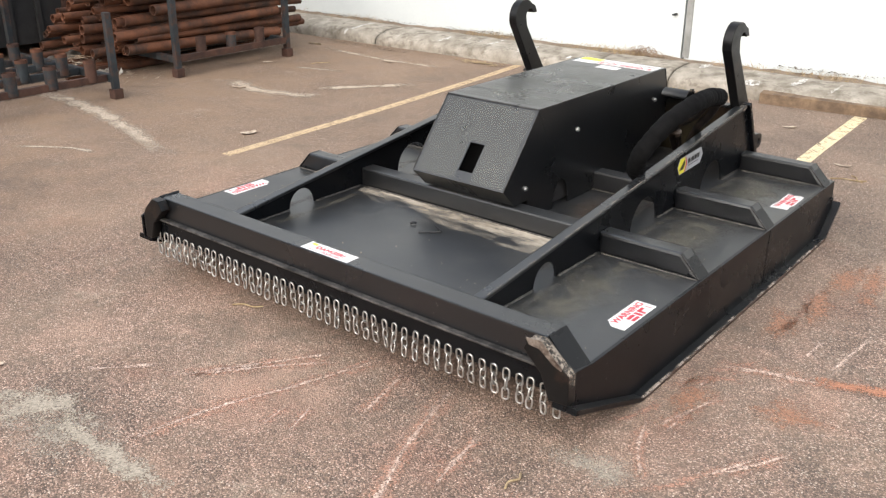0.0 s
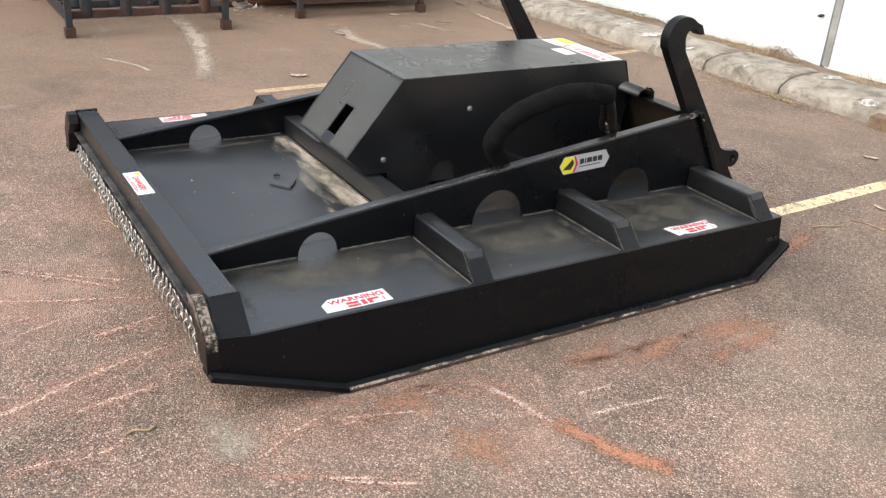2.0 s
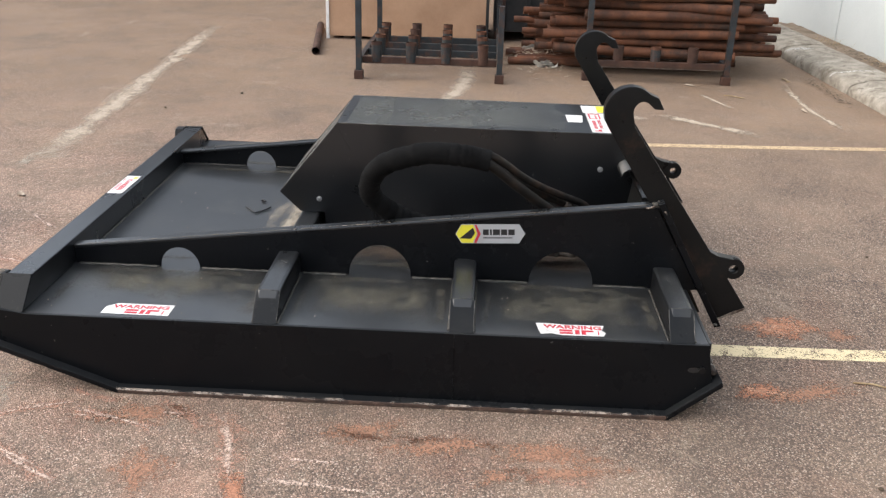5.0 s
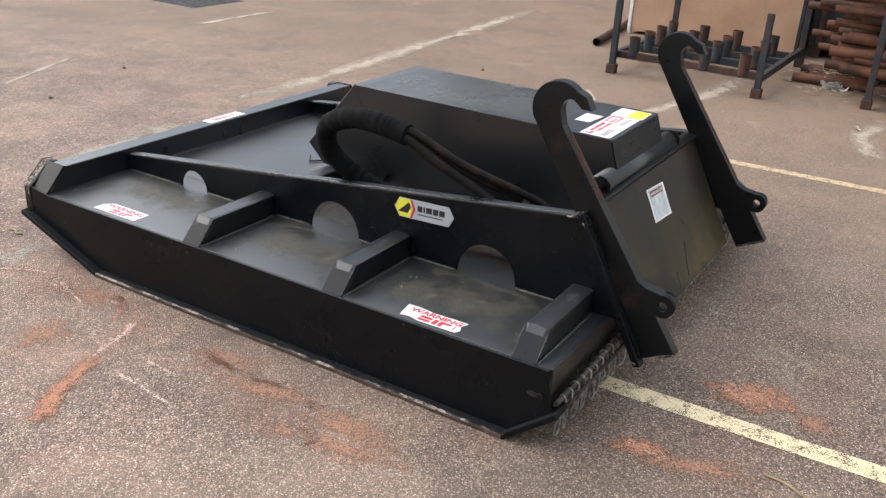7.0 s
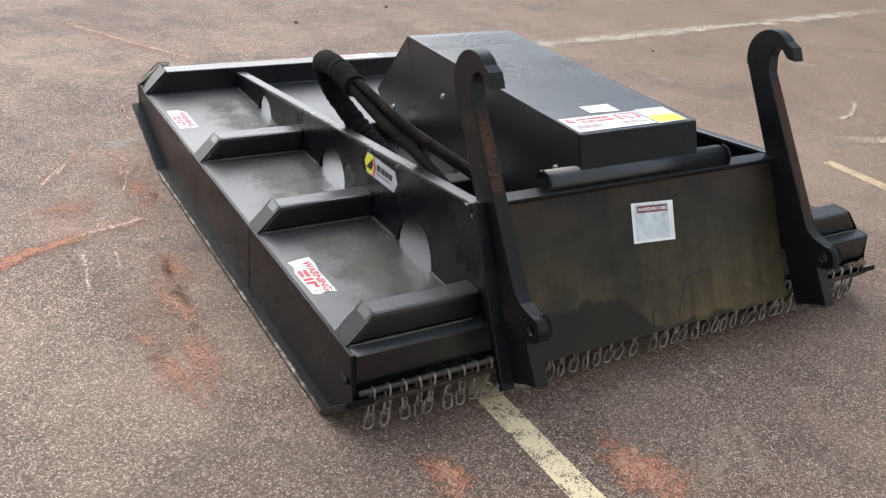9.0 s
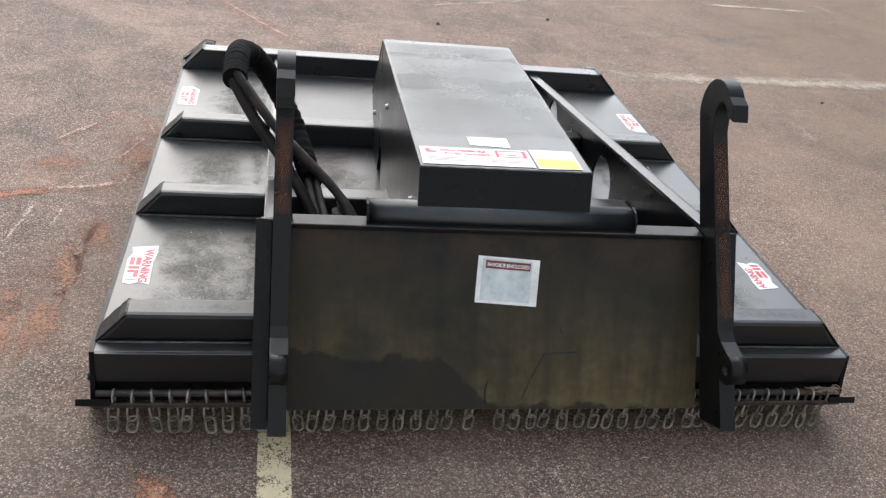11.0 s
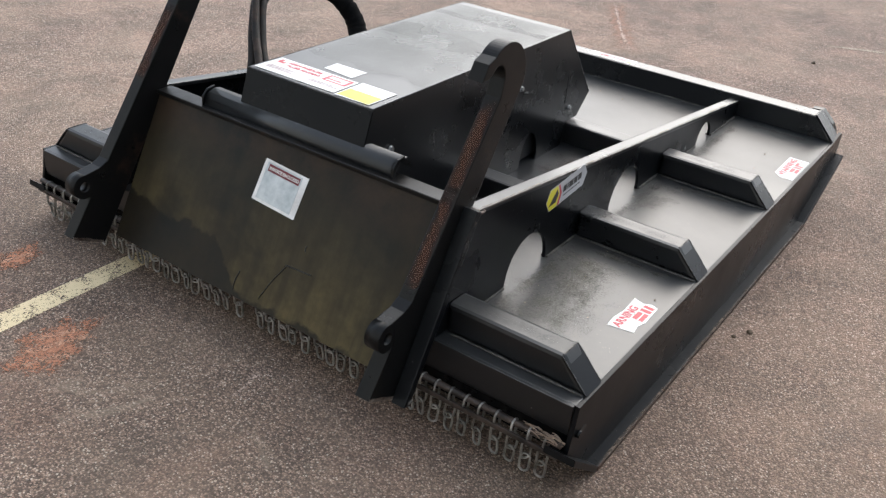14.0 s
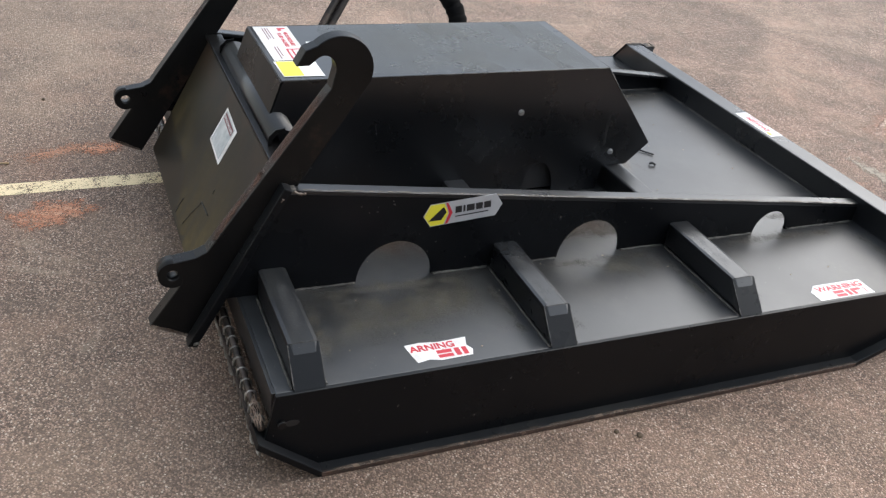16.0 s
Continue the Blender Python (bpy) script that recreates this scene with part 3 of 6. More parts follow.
def kerb_point(x, k, tip=0.0):
    """A point of the kerb's worn skin: x along it, k along its outline from the foot to the back."""
    k = min(k, len(KERB) - 1.001)
    (y0, z0), (y1, z1) = KERB[int(k)], KERB[int(k) + 1]
    y, z = y0 + (y1 - y0) * (k % 1), z0 + (z1 - z0) * (k % 1)
    rise = min(1.0, z / 0.05)
    rough = 0.011 * noise.noise(Vector((x * 4, y * 8, 7))) + 0.005 * noise.noise(Vector((x * 17, y * 17, 3)))
    return Vector((x, y + rise * (0.012 * noise.noise(Vector((x * 5 + 40, y * 9, z * 9))) + tip), z + rise * (rough + tip)))


for x0, x1 in ((-6.4, -4.52), (-4.52, -3.2), (-3.2, -1.56), (-1.56, 0.70), (0.70, 1.36), (1.36, 2.9), (2.9, 4.6), (4.6, 6.2), (6.2, 8.0), (8.0, 9.8), (9.8, 11.6)):
    tip = random.uniform(-0.006, 0.006)
    bm = bmesh.new()
    cuts = max(10, int((x1 - x0) * 16))
    steps = [k * 0.5 for k in range(2 * len(KERB) - 1)]
    rings = []
    for c in range(cuts + 1):
        x = x0 + 0.007 + (x1 - x0 - 0.014) * c / cuts
        ring = [kerb_point(x, k, tip) for k in steps]
        if c in (0, cuts):
            lean = 0.05 if abs(x - 0.70) < 0.02 else 0.0
            ring = [p + Vector((lean * (p.y - 0.2), 0.004, -0.010 if p.z > 0.05 else 0)) for p in ring]
        rings.append([bm.verts.new((x, ring[0].y, -0.05))] + [bm.verts.new(p) for p in ring] + [bm.verts.new((x, 0.44, -0.05))])
    for one, two in zip(rings, rings[1:]):
        for k in range(len(one) - 1):
            bm.faces.new((one[k], one[k + 1], two[k + 1], two[k])).smooth = True
    bm.faces.new(rings[0])
    bm.faces.new(rings[-1])
    bmesh.ops.recalc_face_normals(bm, faces=bm.faces)
    part("kerb_stone", bm, concrete, kerb)
for x, k0, k1, w, lean in ((0.0, 2.6, 4.6, 0.10, 0.05), (-2.95, 2.8, 4.4, 0.10, 0.03), (-0.85, 2.6, 4.2, 0.05, 0.05), (-1.9, 2.6, 5.6, 0.04, 0.06), (1.0, 2.6, 3.4, 0.05, 0.02), (1.52, 4.6, 5.8, 0.07, 0.02), (1.97, 2.2, 3.4, 0.12, 0.02), (2.25, 3.4, 5.0, 0.06, 0.04), (-0.35, 3.2, 5.0, 0.03, 0.05), (0.45, 2.4, 3.4, 0.03, 0.03)):
    bm = bmesh.new()
    rows = []
    for n in range(7):
        k = k0 + (k1 - k0) * n / 6
        half = w * 0.5 * (1 - 0.5 * abs(n / 3 - 1) ** 2) * random.uniform(0.75, 1.2)
        rows.append([bm.verts.new(kerb_point(x + lean * n / 6 + half * e, k) + Vector((0, -0.003, 0.0075))) for e in (-1, -0.3, 0.4, 1)])
    for one, two in zip(rows, rows[1:]):
        for k in range(3):
            bm.faces.new((one[k], one[k + 1], two[k + 1], two[k]))
    part("paint_mark", bm, white_mark, kerb, "chipped white paint mark")
bm = bmesh.new()
grid = {}
for i in range(171):
    for j in range(7):
        x, y = -6.0 + i * 0.1, -0.40 + j * 0.0667
        grid[i, j] = bm.verts.new((x, y, 0.092 + 0.022 * noise.noise(Vector((x * 4, y * 7, 1))) + 0.012 * noise.noise(Vector((x * 14, y * 14, 2)))))
for i in range(170):
    for j in range(6):
        bm.faces.new((grid[i, j], grid[i + 1, j], grid[i + 1, j + 1], grid[i, j + 1])).smooth = True
block(bm, -6.0, 11.0, -0.40, 0.0, -0.05, 0.07)
tagged(solid("soil_strip", bm, soil, "dry soil strip between kerb and wall", kind="structure", at=pose(-3.2, 6.94, 0, 0, 0, SKEW)), category="soil")
wall = thing("wall_north", -3.155, 6.94, 0, "plain white painted panel wall with dark joints", "wall", turn=SKEW, kind="structure")
for x0, x1 in ((-14.8, -9.62), (-9.60, -4.82), (-4.8, -0.015), (0.015, 4.8), (4.815, 11.2)):
    bm = bmesh.new()
    block(bm, x0, x1, 0.0, 0.16, 0.0, 4.2, 0.004)
    part("panel", bm, wall_white, wall)
bm = bmesh.new()
block(bm, -14.8, 11.2, 0.05, 0.14, 0.0, 4.1)
part("backing", bm, dark_bin, wall)
# unseen wall, added to keep the low west sky out of the reflections
bm = bmesh.new()
block(bm, -13.4, -13.0, -3.5, 6.2, 0.0, 4.8)
block(bm, -13.4, -13.0, -30, -3.5, 0.0, 2.4)
tagged(solid("wall_west_unseen", bm, dark_bin, "unseen dark wall added to dim reflections of the west sky", kind="structure"), category="wall")
bm = bmesh.new()
block(bm, 0.004, 0.058, -0.012, 0.0, 0.1, 4.15, 0.004)
part("joint_cover", bm, joint_grey, wall)
bm = bmesh.new()
block(bm, -0.115, -0.085, -0.02, 0.0, 0.426, 0.440, 0.004)
block(bm, -0.092, -0.070, -0.03, 0.0, 0.434, 0.448, 0.004)
part("fixing", bm, black_ink, wall, "small black wall fixing")

# ---- the mower ----
MX, MY = -2.014, 2.88
mower = thing("brush_cutter", MX, MY, 0, "large black steel slasher deck with hook arms and chain curtains", "mower attachment")


def mpart(name, bm, mat, parent=mower, label=""):
    """A part of the mower; its shape is given across the mower and in the yard's y and z."""
    bmesh.ops.translate(bm, verts=bm.verts, vec=(0, -MY, 0))
    return part(name, bm, mat, parent, label)


bm = bmesh.new()
block(bm, -0.979, 0.979, 1.795, 3.974, 0.238, 0.247, 0.002)
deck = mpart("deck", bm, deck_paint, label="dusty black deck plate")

for s in (1, -1):
    bm = bmesh.new()
    prism(bm, [(1.79, 0.262), (1.765, 0.25), (1.765, 0.155), (2.165, 0.016), (3.872, 0.016), (4.0, 0.12), (3.985, 0.19), (3.976, 0.247), (1.90, 0.247)], "x", s * 0.978, s * 0.990, 0.002)
    mpart("side_plate", bm, black_paint)
    bm = bmesh.new()
    under = [(1.765, 0.15), (2.165, 0.0), (3.875, 0.0), (4.025, 0.125)]
    over = [(4.02, 0.142), (3.868, 0.0165), (2.169, 0.0165), (1.769, 0.1675)]
    prism(bm, under + over, "x", s * 0.94, s * 1.020, 0.003)
    rail = mpart("skid_rail", bm, black_paint)
    bm = bmesh.new()
    block(bm, min(s * 1.010, s * 1.0222), max(s * 1.010, s * 1.0222), 2.172, 3.868, 0.001, 0.0150, 0.002)
    mpart("wear_strip", bm, rail_rust, rail, "bottom edge worn to rusty brown steel")
    bm = bmesh.new()
    uv = bm.loops.layers.uv.new("UVMap")
    last = None
    for i in range(61):
        y = 2.168 + 1.706 * i / 60
        w = 0.0042 + 0.0030 * noise.noise(Vector((y * 9, s * 4, 0)))
        row = [bm.verts.new((s * x, y, z)) for x, z in ((1.0185 - w, 0.0171), (1.0190, 0.0171), (1.0226, 0.0140), (1.0226, 0.0140 - 0.4 * w))]
        if last:
            for k in range(3):
                bm.faces.new((last[k], row[k], row[k + 1], last[k + 1]))
        last = row
    bmesh.ops.recalc_face_normals(bm, faces=bm.faces)
    mpart("worn_edge", bm, bright_wear if s > 0 else dull_wear, rail, "rail edge scraped to bright bare metal")
    bm = bmesh.new()
    tube(bm, [(s * 0.989, 3.962, 0.165), (s * 0.999, 3.962, 0.165)], 0.010, 10)
    mpart("bolt", bm, arm_paint, label="bolt head at the rear end")
    bm = bmesh.new()
    prism(bm, [(3.938 + 0.018 * math.cos(6.2832 * k / 16), 0.162 + 0.009 * math.sin(6.2832 * k / 16)) for k in range(16)], "x", s * 0.9901, s * 0.9912)
    mpart("slot", bm, black_ink, label="dark oval slot at the rear end")

# front bar with sloped ends and worn cheeks
bm = bmesh.new()
prism(bm, [(-0.975, 0.2475), (0.975, 0.2475), (0.905, 0.334), (-0.905, 0.334)], "y", 1.806, 1.886, 0.005)
bar = mpart("front_bar", bm, cover_paint)
for s in (1, -1):
    bm = bmesh.new()
    prism(bm, [(s * 0.900, 0.340), (s * 0.986, 0.2505), (s * 0.978, 0.2505), (s * 0.892, 0.336)], "y", 1.802, 1.890, 0.002)
    mpart("end_plate", bm, black_paint, bar)
    e = 0.992 if s > 0 else 0.966
    bm = bmesh.new()
    prism(bm, [(s * 0.86, 0.334), (s * 0.90, 0.337), (s * 0.95, 0.29), (s * e, 0.262), (s * e, 0.17), (s * 0.93, 0.165), (s * 0.90, 0.24), (s * 0.84, 0.30)], "y", 1.764, 1.803, 0.004)
    mpart("corner_guard", bm, arm_paint, bar, "corner guard worn to bare brown metal" if s > 0 else "black corner guard")
    if s < 0:
        continue
    bm = bmesh.new()
    prism(bm, [(s * 0.85, 0.338), (s * 0.90, 0.342), (s * 0.953, 0.294), (s * 0.972, 0.279), (s * 0.968, 0.272), (s * 0.94, 0.282), (s * 0.895, 0.316), (s * 0.86, 0.318)], "y", 1.7605, 1.7635, 0.001)
    mpart("worn_edge", bm, scraped, bar)
    bm = bmesh.new()
    prism(bm, [(0.862, 0.3362), (0.901, 0.3392), (0.952, 0.2920), (0.9936, 0.2636), (0.9936, 0.225), (0.990, 0.225), (0.990, 0.261), (0.949, 0.288), (0.899, 0.3345)], "y", 1.766, 1.7945)
    mpart("worn_edge", bm, guard_wear, bar, "guard edge rubbed to pale bare metal")
bm = bmesh.new()
block(bm, -0.90, 0.90, 1.786, 1.807, 0.242, 0.250, 0.002)
mpart("front_lip", bm, lip_steel, bar)
bm = bmesh.new()
block(bm, -0.96, 0.96, 1.86, 1.872, 0.13, 0.238)
mpart("inner_skirt", bm, black_paint)
bm = bmesh.new()
block(bm, -0.965, 0.965, 1.806, 1.814, 0.165, 0.238)
mpart("chain_strip", bm, black_paint)

# rear skirt and rod
bm = bmesh.new()
block(bm, -0.977, 0.977, 3.974, 3.984, 0.165, 0.2475, 0.002)
mpart("rear_skirt", bm, dusty_paint)
bm = bmesh.new()
block(bm, -0.977, 0.977, 3.96, 3.972, 0.10, 0.24)
mpart("inner_skirt", bm, black_paint)
bm = bmesh.new()
block(bm, -0.976, 0.976, 4.015, 4.023, 0.117, 0.129, 0.002)
mpart("rear_lip", bm, rod_steel)
bm = bmesh.new()
tube(bm, [(-0.975, 4.004, 0.147), (0.975, 4.004, 0.147)], 0.0085, 12)
mpart("chain_rod", bm, rod_steel)

# lengthwise beams with half-round holes along the deck
for s in (1, -1):
    outline = [(1.887, 0.247)]
    for c, r in ((2.253, 0.068), (2.943, 0.106), (3.558, 0.108)):
        outline += [(c - r * math.cos(a), 0.247 + 1.08 * r * math.sin(a)) for a in (math.pi * k / 18 for k in range(19))]
    outline += [(4.02, 0.247), (3.852, 0.541), (3.835, 0.5435), (1.887, 0.3135)]
    bm = bmesh.new()
    prism(bm, outline, "x", s * 0.584, s * 0.594, 0.003)
    beam = mpart("beam", bm, black_paint)
    bm = bmesh.new()
    prism(bm, [(1.887, 0.300), (1.887, 0.314), (3.835, 0.544), (3.852, 0.5415), (3.858, 0.5310), (3.834, 0.5300)], "x", s * 0.553, s * 0.595, 0.005)
    mpart("flange", bm, cover_paint, beam, "rounded top flange")
    bm = bmesh.new()
    ribbon(bm, curve([Vector((s * 0.5905, y, 0.3150 + (y - 1.887) * 0.11807)) for y in (1.93, 2.4, 2.9, 3.4, 3.82)], 14), 0.0035, 0.9, s * 5.0)
    mpart("worn_edge", bm, guard_wear, beam, "paint rubbed off along the edge")

# cross ribs
for y0 in (2.595, 3.194, 3.856):
    for s in (1, -1):
        bm = bmesh.new()
        prism(bm, [(s * 0.596, 0.2475), (s * 0.978, 0.2475), (s * 0.912, 0.326), (s * 0.596, 0.326)], "y", y0 + 0.003, y0 + 0.077, 0.011)
        rib = mpart("rib", bm, dusty_paint if y0 > 3.5 else cover_paint)
        bm = bmesh.new()
        prism(bm, [(s * 0.9105, 0.3255), (s * 0.984, 0.2478), (s * 0.976, 0.2478), (s * 0.9045, 0.3235)], "y", y0 + 0.002, y0 + 0.078, 0.003)
        mpart("end_plate", bm, black_paint, rib)
        bm = bmesh.new()
        line = curve([(s * 0.909, y0 + 0.008, 0.3258), (s * 0.9095, y0 + 0.04, 0.3262), (s * 0.909, y0 + 0.072, 0.3258)], 10)
        tube(bm, line, [0.0026 * random.uniform(0.3, 1.15) for _ in line], 5)
        mpart("weld_bead", bm, lip_steel, rib, "rough weld bead")
        for y in (y0 + 0.003, y0 + 0.077):
            bm = bmesh.new()
            line = curve([(s * 0.910, y, 0.3245), (s * 0.945, y, 0.288), (s * 0.981, y, 0.2505)], 10)
            tube(bm, line, [0.0019 * random.uniform(0.2, 1.2) for _ in line], 5)
            mpart("weld_bead", bm, lip_steel, rib, "rough weld bead")
    if y0 < 3.5:
        bm = bmesh.new()
        block(bm, -0.583, 0.583, y0 + 0.004, y0 + 0.076, 0.2475, 0.326, 0.009)
        mpart("inner_rail", bm, deck_paint)

# weld beads along the joints
bead_dust = surface("dusty_weld", (0.03, 0.028, 0.025), (0.13, 0.12, 0.105), 40.0, (0.5, 0.7), 0.2, 0.4, 300)


def bead(points, r=0.0045):
    bm = bmesh.new()
    line = curve(points, 12)
    tube(bm, line, [r * random.uniform(0.6, 1.2) for _ in line], 5)
    mpart("weld_bead", bm, bead_dust)


for s in (1, -1):
    for x in (s * 0.596, s * 0.582):
        for y0, y1 in ((1.90, 2.18), (2.33, 2.59), (2.68, 2.83), (3.055, 3.19), (3.28, 3.445), (3.67, 3.85)):
            bead([(x, y0, 0.248), (x, (y0 + y1) / 2, 0.248), (x, y1, 0.248)])
    for y in (2.595, 2.675, 3.194, 3.274, 3.856, 3.936):
        bead([(s * 0.61, y, 0.248), (s * 0.8, y, 0.248), (s * 0.975, y, 0.248)], 0.0035)
    bm = bmesh.new()
    block(bm, s * 0.56, s * 0.598, 3.838, 3.866, 0.535, 0.548, 0.004)
    mpart("weld_tab", bm, bead_dust)
    bm = bmesh.new()
    for line in ([(s * 0.560, 3.856, 0.549), (s * 0.578, 3.860, 0.551), (s * 0.598, 3.856, 0.547)], [(s * 0.598, 3.858, 0.547), (s * 0.606, 3.868, 0.538), (s * 0.612, 3.880, 0.524)], [(s * 0.5975, 3.845, 0.543), (s * 0.599, 3.83, 0.536), (s * 0.5965, 3.815, 0.534)]):
        line = curve(line, 8)
        tube(bm, line, [0.0040 * random.uniform(0.5, 1.3) for _ in line], 5)
    mpart("weld_bead", bm, scraped, label="bare bright weld bead")
for y in (2.595, 3.194):
    bead([(-0.55, y, 0.248), (0.0, y, 0.248), (0.55, y, 0.248)])
bead([(-0.55, 1.89, 0.248), (0.0, 1.89, 0.248), (0.55, 1.89, 0.248)], 0.003)

# motor cover
bm = bmesh.new()
right = [(2.60, 0.335), (2.525, 0.408), (2.745, 0.677), (3.786, 0.672), (3.832, 0.53), (3.80, 0.30), (3.40, 0.2485), (2.99, 0.2485)]
right += [(2.93 + 0.058 * math.cos(a), 0.2485 + 0.115 * math.sin(a)) for a in (math.pi * k / 12 for k in range(13))]
right += [(2.85, 0.2485), (2.70, 0.2485), (2.69, 0.335)]
for x0, x1 in ((0.2165, 0.2215), (-0.2215, -0.2165)):
    prism(bm, right, "x", x0, x1)
cover = mpart("motor_cover", bm, cover_paint)
bm = bmesh.new()
prism(bm, [(2.600, 0.335), (2.525, 0.408), (2.530, 0.412), (2.604, 0.339)], "x", -0.2163, 0.2163)
mpart("nose_plate", bm, cover_paint, cover)
# sloped front with the sight slot
bm = bmesh.new()
slope_foot, slope_head = Vector((0, 2.525, 0.408)), Vector((0, 2.745, 0.677))
slope_run = slope_head - slope_foot
slope_out = Vector((0, -slope_run.z, slope_run.y)).normalized() * 0.005
def slope(u, v, k=0):
    return slope_foot + slope_run * v + Vector((u, 0, 0)) + slope_out * k
cells = [(-0.2163, -0.014), (-0.014, 0.054), (0.054, 0.2163)]
levels = [(0.0, 0.13), (0.13, 0.48), (0.48, 1.0)]
for i, (u0, u1) in enumerate(cells):
    for j, (v0, v1) in enumerate(levels):
        if i == 1 and j == 1:
            continue
        for k in (0, -1):
            bm.faces.new([bm.verts.new(slope(u, v, k)) for u, v in ((u0, v0), (u1, v0), (u1, v1), (u0, v1))])
for u0, v0, u1, v1 in ((-0.014, 0.13, -0.014, 0.48), (0.054, 0.13, 0.054, 0.48), (-0.014, 0.13, 0.054, 0.13), (-0.014, 0.48, 0.054, 0.48)):
    bm.faces.new([bm.verts.new(p) for p in (slope(u0, v0, 0), slope(u1, v1, 0), slope(u1, v1, -1), slope(u0, v0, -1))])
bmesh.ops.remove_doubles(bm, verts=bm.verts, dist=0.0005)
bmesh.ops.recalc_face_normals(bm, faces=bm.faces)
mpart("front_panel", bm, cover_paint, cover, "sloped panel with an upright slot")
bm = bmesh.new()
prism(bm, [(2.742, 0.678), (2.746, 0.682), (3.784, 0.677), (3.7905, 0.674), (3.785, 0.6705)], "x", -0.2225, 0.2225)
mpart("top_panel", bm, cover_paint, cover, "folded top panel with satin sheen")
bm = bmesh.new()
prism(bm, [(3.791, 0.6735), (3.838, 0.53), (3.833, 0.529), (3.7855, 0.670)], "x", -0.2225, 0.2225)
mpart("rear_panel", bm, black_paint, cover)
bm = bmesh.new()
block(bm, -0.2228, -0.2210, 2.700, 2.709, 0.41, 0.53)
mpart("slot", bm, black_ink, cover)
bm = bmesh.new()
prism(bm, [(2.742, 0.672), (2.747, 0.668), (2.795, 0.580), (2.790, 0.580)], "x", 0.2208, 0.2226)
mpart("seam", bm, black_ink, cover, "open seam at the folded corner")
bm = bmesh.new()
block(bm, -0.20, 0.20, 2.75, 3.70, 0.26, 0.50)
mpart("motor_housing", bm, dark_bin, cover)
for s in (1, -1):
    for y, z in ((2.672, 0.386), (3.034, 0.545), (3.706, 0.544)):
        bm = bmesh.new()
        for r, x0, x1, n in ((0.0105, 0.2215, 0.2235, 14), (0.0075, 0.2235, 0.230, 6)):
            prism(bm, [(y + r * math.cos(6.2832 * k / n), z + r * math.sin(6.2832 * k / n)) for k in range(n)], "x", s * x0, s * x1)
        mpart("bolt", bm, bright_bolt, cover, "small zinc bolt")

# lighter bars along the cover's folds, put in as edge highlights
for line in (
    [(-0.2215, 2.527, 0.411), (-0.2215, 2.743, 0.676)], [(0.2215, 2.527, 0.411), (0.2215, 2.743, 0.676)],
    [(-0.221, 2.744, 0.6795), (0.221, 2.744, 0.6795)], [(0.2215, 2.75, 0.6805), (0.2215, 3.785, 0.6755)], [(-0.2215, 2.75, 0.6805), (-0.2215, 3.785, 0.6755)], [(-0.221, 3.788, 0.675), (0.221, 3.788, 0.675)],
):
    bm = bmesh.new()
    tube(bm, line, 0.0022, 6)
    mpart("fold_edge", bm, lip_steel, cover)

# hitch plate, arms and trough
def tilt(z, d=0.0):
    """y on the hitch plate's face at height z, d metres behind it."""
    return 4.1255 - 0.515 * z + d * 1.125


bm = bmesh.new()
prism(bm, [(tilt(0.135), 0.135), (tilt(0.535), 0.535), (tilt(0.535) - 0.014, 0.535), (tilt(0.135) - 0.014, 0.135)], "x", -0.5298, 0.5298, 0.001)
hitch = mpart("hitch_plate", bm, plate_paint, label="sloped black hitch plate with a tan mud stain")
for s in (1, -1):
    bm = bmesh.new()
    prism(bm, [(4.090, 0.118), (3.852, 0.551), (3.872, 0.559), (4.112, 0.124)], "x", s * 0.5722, s * 0.612, 0.003)
    mpart("flange", bm, black_paint, hitch)
bm = bmesh.new()
block(bm, -0.527, 0.527, 3.812, 3.866, 0.533, 0.546, 0.003)
mpart("top_ledge", bm, arm_paint, hitch, "top edge rubbed to a shine")
bm = bmesh.new()
arc = [(3.848, 0.5465), (3.842, 0.566), (3.828, 0.580), (3.808, 0.587), (3.788, 0.584), (3.772, 0.572), (3.766, 0.556)]
inner = [(y + (0.004 if y < 3.80 else -0.004 if y > 3.815 else 0), z - 0.005) for y, z in reversed(arc)]
prism(bm, arc + inner, "x", -0.341, 0.343)
for f in bm.faces:
    f.smooth = abs(f.normal.x) < 0.5
mpart("trough", bm, dusty_paint, hitch, "dusty folded guard along the top edge")
for x in (-0.345, 0.343):
    bm = bmesh.new()
    prism(bm, [(3.852, 0.5465), (3.850, 0.572), (3.832, 0.590), (3.806, 0.594), (3.806, 0.588), (3.828, 0.581), (3.840, 0.566), (3.842, 0.5465)], "x", x, x + 0.006)
    mpart("trough_end", bm, arm_paint, hitch)


def arm_outline():
    """The arm from the side: shank, hook, root of the lug and foot."""
    rim = [(4.094, 0.125), (3.659, 0.812)]
    cy, cz, r = 3.737, 0.842, 0.082
    rim += [(cy + r * math.cos(radians(d)), cz + r * math.sin(radians(d))) for d in range(190, 40, -6)]
    rim += [(3.822, 0.890), (3.842, 0.853), (3.812, 0.854)]
    rim += [(3.776 + 0.029 * math.cos(radians(d)), 0.843 + 0.034 * math.sin(radians(d))) for d in range(45, 200, 10)]
    rim += [(3.757, 0.795), (4.052, 0.378), (4.080, 0.364), (4.132, 0.3555), (4.118, 0.340), (4.115, 0.302), (4.122, 0.284), (4.197, 0.176)]
    return rim


